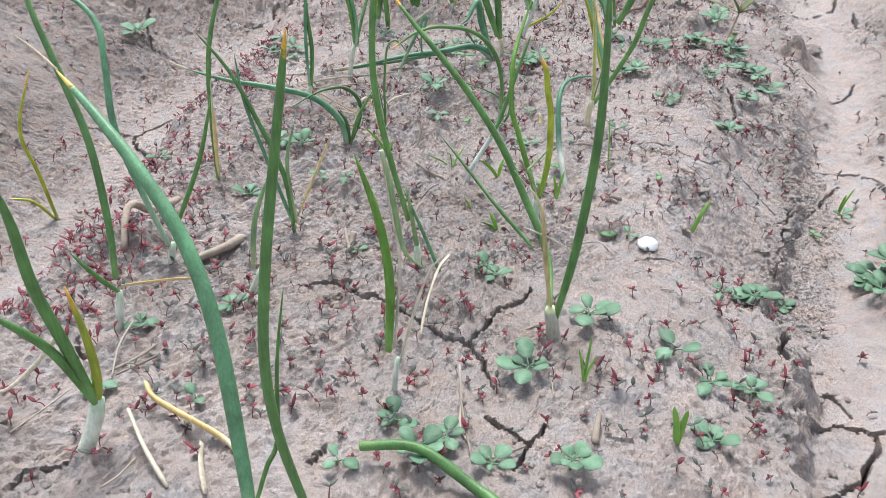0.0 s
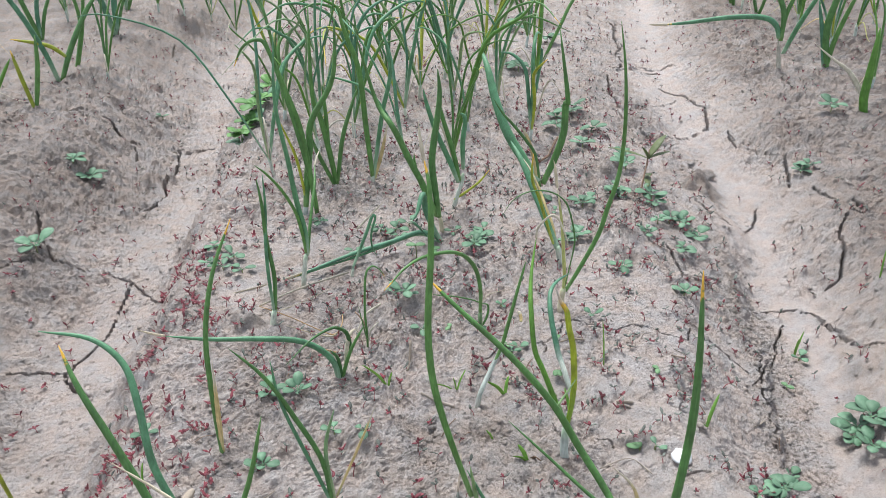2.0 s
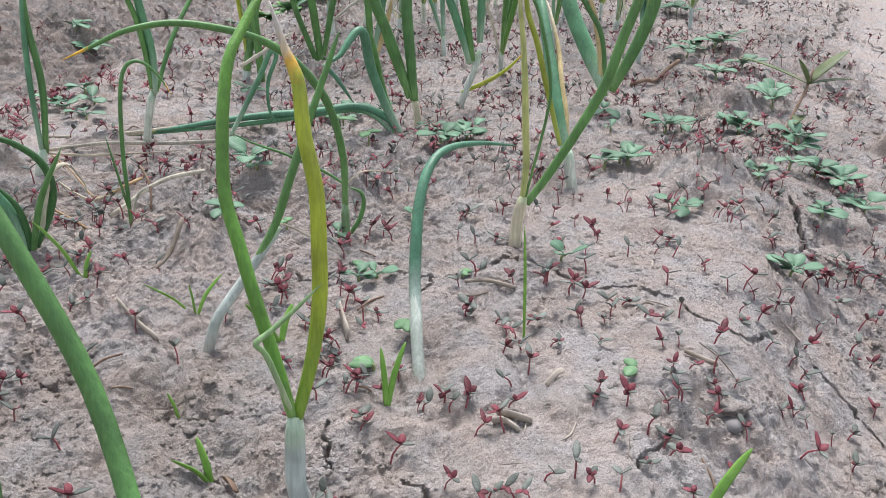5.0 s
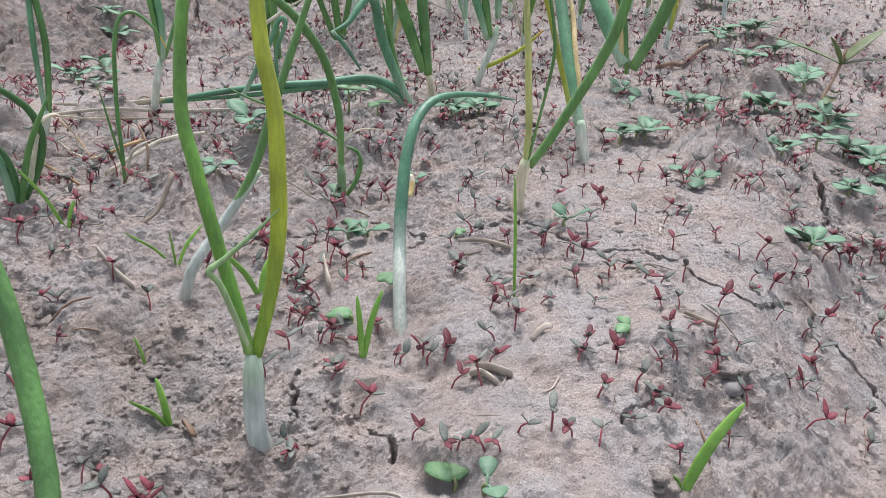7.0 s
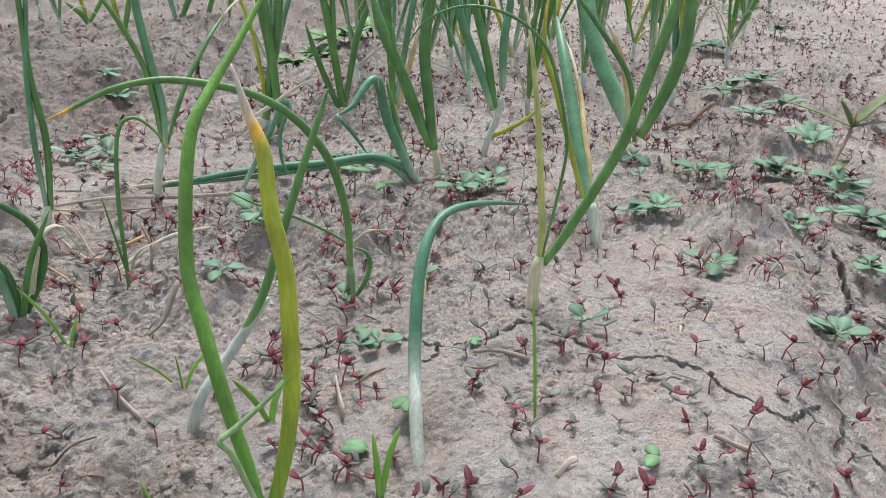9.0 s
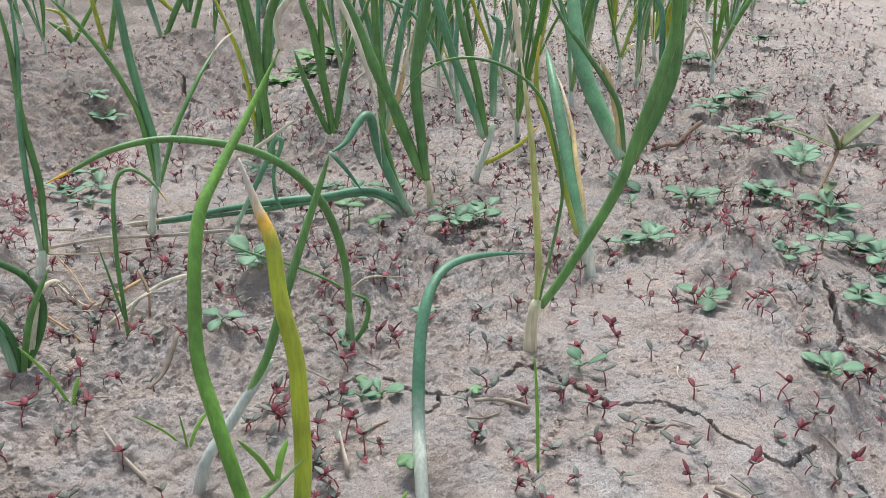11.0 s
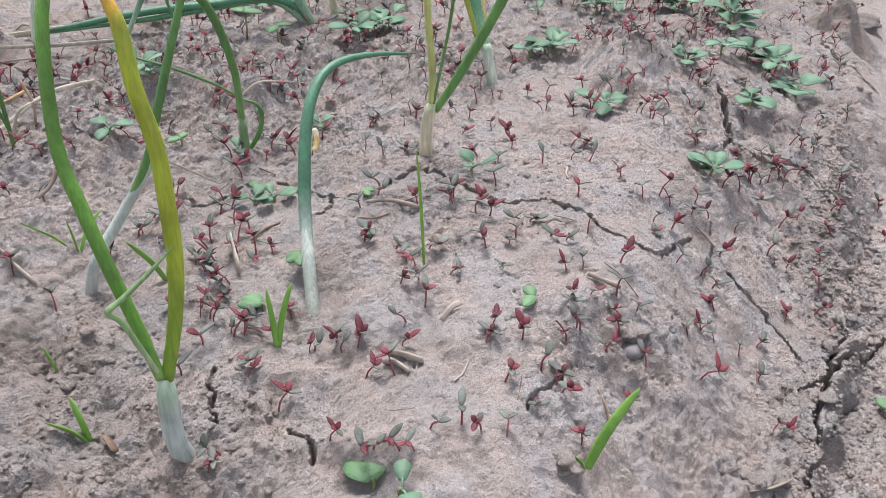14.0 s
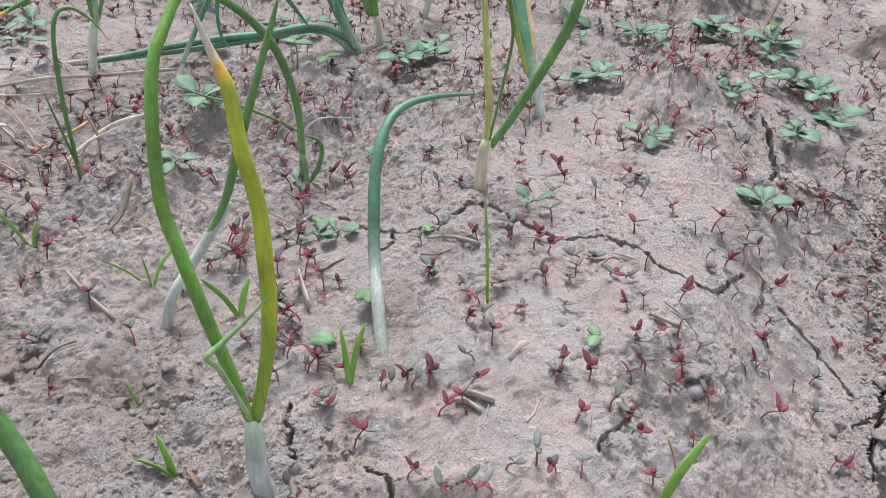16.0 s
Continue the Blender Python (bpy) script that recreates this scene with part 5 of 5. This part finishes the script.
while len(field) < 6050:
    y = r.uniform(0.55, 1.6)
    x = np.interp(y, LEFT_Y, LEFT_X) + r.uniform(-0.01, 0.14)
    if rough2(np.array([x]), np.array([y]), 0.05, 33)[0] + 0.5 * rough2(np.array([x]), np.array([y]), 0.16, 34)[0] < 0.1:
        continue
    field.append((x, y))
# the many others, too small to tell apart
plain = [seedling_shapes(60 + k, 3) for k in range(12)]
vivid = [seedling_shapes(90 + k, 3, 0.4) for k in range(8)]
shapes = {"stalk": ([], [], SEED_STEM), "red": ([], [], SEED_RED), "grey": ([], [], SEED_GREY)}
fx, fy = np.array(field).T
fz = surf(fx, fy, False)
for x, y, z in zip(fx, fy, fz):
    strip = x - np.interp(y, LEFT_Y, LEFT_X)
    stalk, leaves = r.choice(vivid if strip < 0.16 and y < 1.6 else plain)
    m = Matrix.Translation((x, y, z)) @ Matrix.Rotation(r.uniform(0, 6.28), 4, "Z") @ Matrix.Rotation(r.uniform(-0.2, 0.2), 4, "X") @ Matrix.Scale(r.uniform(0.7, 1.25), 4)
    for shape, key in [(stalk, "stalk")] + [(s, "red" if mt is SEED_RED else "grey") for s, mt in leaves]:
        v, f, _ = shapes[key]
        k = len(v)
        v += [m @ q for q in shape[0]]
        f += [tuple(i + k for i in g) for g in shape[1]]
carpet = new("seedling_carpet")
tagged(carpet, "scattered tiny red seedlings over the beds", "seedlings", kind="stuff")
for key, (v, f, mat) in shapes.items():
    part({"stalk": "stalks", "red": "red_leaves", "grey": "grey_leaves"}[key], (v, f, None), mat, carpet)["kind"] = "stuff"


# ---- crumbs of soil ----
def lump(radius, seed, squash=0.55, knob=1.0):
    bm = bmesh.new()
    bmesh.ops.create_icosphere(bm, subdivisions=3 if radius > 0.0055 else 2 if radius > 0.004 else 1, radius=radius)
    rr = random.Random(seed)
    off = Vector((rr.uniform(0, 9), rr.uniform(0, 9), rr.uniform(0, 9)))
    for v in bm.verts:
        v.co *= 1 + 0.7 * knob * noise.noise(v.co / radius * 1.3 + off) + 0.4 * knob * noise.noise(v.co / radius * 3.2 + off)
        v.co.z *= squash
    verts = [v.co.copy() for v in bm.verts]
    faces = [tuple(v.index for v in f.verts) for f in bm.faces]
    bm.free()
    return verts, faces


lumps = [lump(0.0035, k, 0.5) for k in range(10)]


def strewn(name, count, area, sizes, where, label):
    """Many loose crumbs in one mesh: the area x0, x1, y0, y1, sizes as parts of 3.5 mm, and how likely a place bears one."""
    rs = np.random.RandomState(count)
    n = count * 12
    x, y = rs.uniform(area[0], area[1], n), rs.uniform(area[2], area[3], n)
    keep = np.flatnonzero(rs.uniform(0, 1, n) < where(x, y))[:count]
    x, y = x[keep], y[keep]
    s = sizes[0] + (sizes[1] - sizes[0]) * rs.uniform(0, 1, len(x)) ** 3
    z = surf(x, y) + 0.0003 * s
    a, kind = rs.uniform(0, 6.28, len(x)), rs.randint(0, len(lumps), len(x))
    vs, fs, base = [], [], 0
    for k, (lv, lf) in enumerate(lumps):
        pick = np.flatnonzero(kind == k)
        v, f = np.array([tuple(q) for q in lv]), np.array(lf)
        c, d = np.cos(a[pick])[:, None], np.sin(a[pick])[:, None]
        sc = s[pick][:, None]
        out = np.stack([x[pick][:, None] + sc * (c * v[:, 0] - d * v[:, 1]), y[pick][:, None] + sc * (d * v[:, 0] + c * v[:, 1]), z[pick][:, None] + sc * v[:, 2]], -1)
        vs.append(out.reshape(-1, 3))
        fs.append((f[None] + (base + np.arange(len(pick)) * len(v))[:, None, None]).reshape(-1, 3))
        base += len(pick) * len(v)
    vs, fs = np.concatenate(vs), np.concatenate(fs)
    me = bpy.data.meshes.new(name)
    me.vertices.add(len(vs))
    me.vertices.foreach_set("co", vs.ravel())
    me.loops.add(fs.size)
    me.loops.foreach_set("vertex_index", fs.ravel().astype(np.int32))
    me.polygons.add(len(fs))
    me.polygons.foreach_set("loop_start", np.arange(0, fs.size, 3, dtype=np.int32))
    me.update(calc_edges=True)
    me.materials.append(CRUMB)
    tagged(new(name, me), label, "soil crumbs", kind="stuff")


def crumbly(x, y):
    """How crumbly the crust is: most in the broken furrow edge and in patches of the beds, least on silt."""
    right = np.interp(y, EDGE_Y, EDGE_R) - x
    edge = ramp(-right, -0.01, 0.01) * (1 - ramp(-right, 0.06, 0.1)) * (1 - ramp(y, 1.1, 1.3))
    patch = ramp(rough2(x, y, 0.07, 80) + 0.5 * rough2(x, y, 0.02, 81), -0.5, 0.6)
    return np.clip((0.5 * patch * (1 - silt_at(x, y))) * (1 + 0.5 * ramp(-x, -0.12, 0.0)) + edge, 0, 1)


def broken(x, y):
    """Below the bed's broken edge, in patches."""
    right = np.interp(y, EDGE_Y, EDGE_R) - x
    return ramp(-right, 0.004, 0.015) * (1 - ramp(-right, 0.03, 0.07)) * (1 - ramp(y, 1.1, 1.3)) * ramp(rough2(x, y, 0.04, 82), -0.2, 0.5)


strewn("fine_crumbs", 15000, (-0.07, 0.52, 0.68, 1.15), (0.10, 0.55), crumbly, "fine crumbs of dry clay strewn over the crust")
strewn("soil_crumbs", 9000, (-0.95, 1.25, 0.38, 2.3), (0.2, 1.3), crumbly, "loose crumbs of dry clay on the beds")
strewn("ledge_crumbs", 320, (0.28, 0.62, 0.6, 1.3), (0.25, 1.2), broken, "loose crumbs below the broken edge of the bed")
for n, (x, y, s) in enumerate([(0.294, 0.832, 8), (0.335, 0.792, 7), (0.348, 0.785, 6), (0.255, 0.752, 6), (0.02, 0.80, 5), (-0.03, 0.83, 5), (0.415, 0.86, 5), (0.43, 0.90, 5), (0.65, 1.43, 16), (0.62, 1.45, 12)]):
    ob = part("clod", (*lump(s / 1000, 40 + n), None), CRUMB)
    ob.location = (x, y, height(x, y) + 0.0015)
    tagged(ob, "small rough clod of dry clay", "clod", "clods")


# ---- grass, stalks, straw and stones ----
def grass(x, y, blades, label="young grass shoot with narrow blades"):
    """A grass shoot; blades: tip offset in millimetres and width."""
    root = thing("grass_shoot", x, y, label, "grass", "grass shoots")
    for dx, dy, dz, w in blades:
        t = Vector((dx, dy, dz)) / 1000
        part("blade", tube([(0, 0, -0.003), t * 0.35 + Vector((0, 0, 0.1 * t.z)), t * 0.7 + Vector((0, 0, 0.08 * t.z)), t], w / 2000, "leaf", 8, 0.22, 4), GRASS_LEAF, root)


grass(0.127, 0.816, [(-4, 8, 28, 3.4), (8, 8, 32, 3.2)])
grass(0.263, 0.752, [(20, 14, 32, 4.6), (-6, 2, 6, 3.0)], "grass shoot with one broad upright blade")
grass(0.031, 0.798, [(-7, 5, 11, 2.6)])
grass(0.058, 0.762, [(-8, 8, 17, 5.0), (-17, 0, 10, 4.0)], "two-leaved seedling with narrow grey-green leaves")
grass(-0.065, 0.905, [(-28, 4, 34, 4.0), (6, 2, 18, 3.0)])
grass(0.011, 0.879, [(-30, 4, 15, 2.4), (14, 8, 22, 2.2), (-3, 2, 18, 1.8)])
grass(0.064, 0.859, [(-20, 6, 18, 5.0), (6, 6, 20, 4.0)])
grass(0.193, 0.872, [(-4, 4, 64, 1.8)], "thin upright green stalk")
grass(0.112, 0.50, [(4, 8, 40, 2.4), (-6, 5, 30, 2.4), (8, 2, 24, 2.2)])
grass(0.175, 0.445, [(-6, 4, 34, 5.0), (5, 4, 30, 5.0)])
grass(0.51, 0.93, [(20, 14, 30, 3.0), (6, 4, 26, 4.0)])
grass(0.66, 0.97, [(4, 6, 40, 3.0)])
grass(-0.34, 0.83, [(4, 6, 22, 2.4), (-8, 5, 20, 2.4)])


def sprout(x, y, size, turn, tall, spread=2.6, label="bright green seedling with two rounded seed leaves"):
    """A seedling with two thick rounded seed leaves on a short stalk, folded together or spread."""
    root = thing("sprout", x, y, label, "seedling", "green sprouts")
    part("stalk", tube([(0, 0, -0.003), (0.001, 0, tall * 0.5), (0, 0, tall)], 0.0009, "stem", 6, 1, 2), WEED_STEM, root)
    for k in (-0.5, 0.5):
        m = Matrix.Translation((0, 0, tall)) @ Matrix.Rotation(turn + k * spread, 4, "Z")
        v, f = moved(blade(0.85 * size, 0.62 * size, 0.35, 0.4, -0.12, 0.55, 7, 0.0007, 1.15), m)
        part("leaf", (v, f, None), SPROUT_LEAF, root)


for x, y, size, turn, tall, spread in (
    (0.117, 0.835, 0.014, 2.9, 0.004, 0.5), (0.132, 0.868, 0.013, -1.9, 0.007, 0.7), (0.246, 0.838, 0.0105, 3.0, 0.005, 2.3),
    (0.155, 0.935, 0.008, -0.4, 0.005, 1.0), (0.453, 0.865, 0.012, 0.4, 0.006, 2.4),
    (0.178, 0.742, 0.017, 2.0, 0.006, 1.0), (0.032, 1.189, 0.018, 1.3, 0.022, 2.6), (0.058, 1.185, 0.016, -0.6, 0.014, 2.4), (0.092, 0.940, 0.010, 0.5, 0.004, 2.8), (0.033, 0.994, 0.010, 2.6, 0.006, 2.4),
):
    sprout(x, y, size, turn, tall, spread)


def lying(name, pts, radius, mat, label, category, flat=0.5):
    """A stalk or strip that lies on the soil along corners in millimetres (x, y, height above it)."""
    pts = [Vector((x / 1000, y / 1000, height(x / 1000, y / 1000) + z / 1000 + radius * 0.3)) for x, y, z in pts]
    tagged(part(name, tube(pts, radius, "blunt", 7, flat, 5, 0.6, grain), mat), label, category, "dry plant litter")


lying("straw", [(-32, 877, 2), (-16, 864, 3), (1, 850, 1)], 0.0026, DRY_PALE, "flat strip of dry straw on the soil", "straw", 0.3)
lying("straw_flake", [(91, 884, 6), (95, 874, 4), (100, 862, 2)], 0.0042, DRY_PALE, "pale papery flake of dry leaf", "straw", 0.2)
lying("stick", [(158, 926, 2), (172, 925, 3), (188, 921, 1)], 0.0013, DRY_STALK, "short dry stick lying on the soil", "stick", 0.8)
lying("straw_flake", [(180, 806, 1), (187, 801, 2), (196, 797, 1)], 0.0026, DRY_PALE, "curled flake of dry straw", "straw", 0.25)
lying("straw_flake", [(178, 800, 1), (183, 797, 2), (190, 791, 1)], 0.0022, DRY_PALE, "thin sliver of dry straw", "straw", 0.4)
lying("straw_flake", [(203, 823, 1), (208, 828, 3), (212, 834, 3)], 0.0015, DRY_PALE, "pale papery flake of dry leaf", "straw", 0.2)
lying("stick", [(275, 861, 2), (284, 858, 2), (291, 855, 1)], 0.0014, DRY_STALK, "thin dry stick lying on the soil", "stick", 0.7)
lying("twig", [(-36, 935, 1), (-30, 948, 8), (-25, 962, 16)], 0.0016, DRY_STALK, "short grey split twig propped on the soil", "twig", 0.9)
lying("twig", [(-71, 1019, 0), (-73, 1026, 12), (-82, 1034, 20)], 0.0010, DRY_BROWN, "thin forked brown twig in the soil", "twig", 0.9)
lying("leaf_scrap", [(64, 764, 2), (67, 760, 4), (71, 756, 1)], 0.0030, DRY_BROWN, "small brown scrap of dead leaf", "leaf", 0.2)
lying("leaf_scrap", [(122, 972, 10), (123, 976, 16), (121, 980, 20)], 0.0022, LEAF["dry_y"], "small orange scrap of dry leaf", "leaf", 0.3)
lying("leaf_scrap", [(345, 776, 1), (358, 785, 2), (372, 795, 1)], 0.0022, DRY_STALK, "grey shrivelled leaf lying across the edge", "leaf", 0.25)
lying("twig", [(322, 1467, 2), (340, 1475, 6), (354, 1493, 4), (372, 1515, 10), (388, 1535, 12)], 0.0026, DRY_BROWN, "crooked dark brown twig on the soil", "twig", 0.8)
lying("dry_leaf", [(-202, 1122, 8), (-165, 1085, 5), (-143, 1061, 3), (-114, 1027, 2), (-100, 1040, 6), (-96, 1066, 9)], 0.0012, DRY_ORANGE, "curled orange-brown dry onion leaf", "leaf", 0.4)
lying("dry_leaf", [(-202, 1122, 8), (-160, 1140, 10), (-120, 1165, 8), (-70, 1180, 4)], 0.0017, LEAF["dry"], "long straw-coloured dry leaf lying on the soil", "leaf", 0.4)
lying("dry_leaf", [(-170, 1072, 2), (-136, 1040, 4), (-114, 1024, 3), (-100, 1040, 4)], 0.0012, LEAF["dry"], "thin pale withered leaf on the soil", "leaf", 0.4)
lying("dry_leaf", [(-150, 1020, 2), (-120, 1000, 4), (-100, 980, 2)], 0.0014, DRY_ORANGE, "short orange dry leaf on the soil", "leaf", 0.4)
lying("dry_leaf", [(-92, 1000, 2), (-70, 1040, 6), (-44, 1060, 12)], 0.0016, LEAF["dry"], "pale withered leaf leaning on a clod", "leaf", 0.35)
lying("straw", [(180, 1162, 0), (100, 1300, 0), (60, 1380, 1)], 0.0006, DRY_STALK, "long thin straw on the soil", "straw", 0.7)
lying("stick", [(-244, 670, 4), (-222, 698, 7), (-202, 721, 6)], 0.0065, DRY_STALK, "thick weathered grey stick lying on the soil", "stick", 0.7)
lying("stalk", [(-310, 680, 2), (-312, 720, 14), (-304, 760, 18), (-288, 795, 12)], 0.0048, DRY_STALK, "curved dry brown stalk", "stalk", 0.8)
lying("stick", [(118, 461, 10), (114, 448, 5), (111, 435, 1)], 0.0028, DRY_STALK, "short pale broken stalk in the soil", "stick", 0.9)
lying("twig", [(12, 495, 14), (16, 460, 8), (21, 419, 2)], 0.0012, DRY_STALK, "thin pale dry twig", "twig", 0.8)
lying("twig", [(21, 419, 2), (40, 424, 3), (60, 432, 6)], 0.0011, DRY_STALK, "thin pale dry twig", "twig", 0.8)
lying("dry_leaf", [(-228, 482, 16), (-214, 464, 12), (-159, 430, 6), (-138, 408, 2)], 0.0042, LEAF["dry_y"], "yellow withered onion leaf on the soil", "leaf", 0.5)
lying("dry_leaf", [(-232, 452, 10), (-211, 419, 8), (-189, 391, 2)], 0.0034, LEAF["dry"], "straw-coloured withered onion leaf", "leaf", 0.5)
lying("fallen_leaf", [(-58, 416, 14), (-18, 411, 16), (20, 389, 8), (40, 372, 2)], 0.0046, LEAF["green"], "fallen green onion leaf lying on the soil", "leaf", 0.85)
lying("twig", [(-265, 505, 2), (-270, 540, 6), (-267, 570, 10)], 0.0011, DRY_PALE, "thin pale dry stalk on the soil", "twig", 0.7)
lying("straw", [(-263, 508, 2), (-250, 520, 3), (-235, 535, 3)], 0.0017, DRY_PALE, "flat pale strip of dry leaf on the soil", "straw", 0.3)
lying("straw", [(-319, 443, 2), (-305, 466, 4), (-289, 486, 5)], 0.0015, DRY_PALE, "long pale dry leaf on the soil", "straw", 0.4)
lying("twig", [(-234, 390, 3), (-226, 404, 5), (-217, 415, 8)], 0.0010, DRY_STALK, "thin dry twig on the soil", "twig", 0.8)
lying("dry_leaf", [(-173, 427, 5), (-168, 405, 4), (-161, 384, 2)], 0.0030, LEAF["dry"], "broad papery dry onion leaf on the soil", "leaf", 0.3)
lying("twig", [(13, 505, 26), (14, 480, 12), (13, 457, 4), (18, 440, 2)], 0.0011, DRY_PALE, "thin pale dry stalk leaning on a weed", "twig", 0.8)
lying("stick", [(-98, 712, 14), (-95, 700, 8), (-92, 690, 2)], 0.0022, DRY_PALE, "split dry stalk stub in the soil", "stick", 0.7)
lying("straw", [(128, 730, 3), (160, 728, 2), (172, 700, 2)], 0.0009, DRY_PALE, "thin dry straw on the soil", "straw", 0.6)
lying("dry_leaf", [(-20, 560, 2), (-14, 585, 22), (-4, 612, 34), (6, 640, 30)], 0.0013, LEAF["dry"], "thin curved dry onion leaf", "leaf", 0.4)
lying("twig", [(-270, 515, 3), (-250, 530, 6), (-238, 543, 9)], 0.0012, DRY_STALK, "thin pale dry twig", "twig", 0.8)
lying("twig", [(-35, 700, 4), (-25, 725, 22), (-20, 745, 30)], 0.0012, DRY_STALK, "dry stalk stub standing from the soil", "twig", 0.8)
lying("stick", [(-94, 690, 0), (-90, 700, 8), (-88, 706, 14)], 0.0030, DRY_STALK, "pale dry stalk stub in the soil", "stick", 0.9)

r = random.Random(8)
for n in range(60):
    x, y = r.uniform(-0.35, 0.42), r.choice([r.uniform(0.40, 1.25), r.uniform(0.75, 1.0)])
    a, ln = r.uniform(0, 6.28), r.uniform(6, 24)
    dx, dy = math.cos(a) * ln, math.sin(a) * ln
    px, py = x * 1000, y * 1000
    lying("straw_bit", [(px, py, 1), (px + dx * 0.5 - dy * 0.05, py + dy * 0.5 + dx * 0.05, r.uniform(0.5, 2)), (px + dx, py + dy, r.uniform(0.3, 1.5))], r.choice([0.0003, 0.0005, 0.0007]), r.choice([DRY_STALK, DRY_BROWN, DRY_PALE]), "thin bit of dry straw on the soil", "straw", r.uniform(0.3, 0.8))

stone = part("pebble", (*lump(0.0062, 79, 0.6, 0.25), None), STONE)
stone.location = (0.293, 0.824, height(0.293, 0.824) + 0.0015)
tagged(stone, "small dark grey pebble half sunk in the crust", "pebble")
pebble = part("pebble", (*lump(0.0108, 77, 0.5, 0.3), None), PEBBLE)
pebble.location = (0.205, 0.702, height(0.205, 0.702) + 0.003)
tagged(pebble, "small smooth white pebble on the soil", "pebble")


# ---- a taller branched weed by the furrow ----
tall = thing("branched_weed", 0.452, 1.309, "branched weed with a dark stem and broad leaves", "weed", "weeds")
part("stem", tube([Vector(q) / 1000 for q in ((0, 0, -6), (12, 16, 20), (26, 34, 42), (32, 42, 62))], 0.0016, "stem", 7, 1, 4), DRY_BROWN, tall)
for ex, ey, ez, w in ((64, 52, 84, 15), (-34, 60, 74, 9), (70, 40, 58, 8), (14, 30, 76, 9), (20, 10, 30, 12), (6, -14, 26, 12)):
    a, b = Vector((28, 36, min(48, ez - 10))) / 1000, Vector((ex, ey, ez)) / 1000
    v, f = blade((b - a).length, w / 1000, 0.0, 0.1, 0.3, 0.7, 6)
    m = Matrix.Translation(a) @ (b - a).to_track_quat("X", "Z").to_matrix().to_4x4()
    part("leaf", (*moved((v, f), m), None), OLIVE_LEAF, tall)
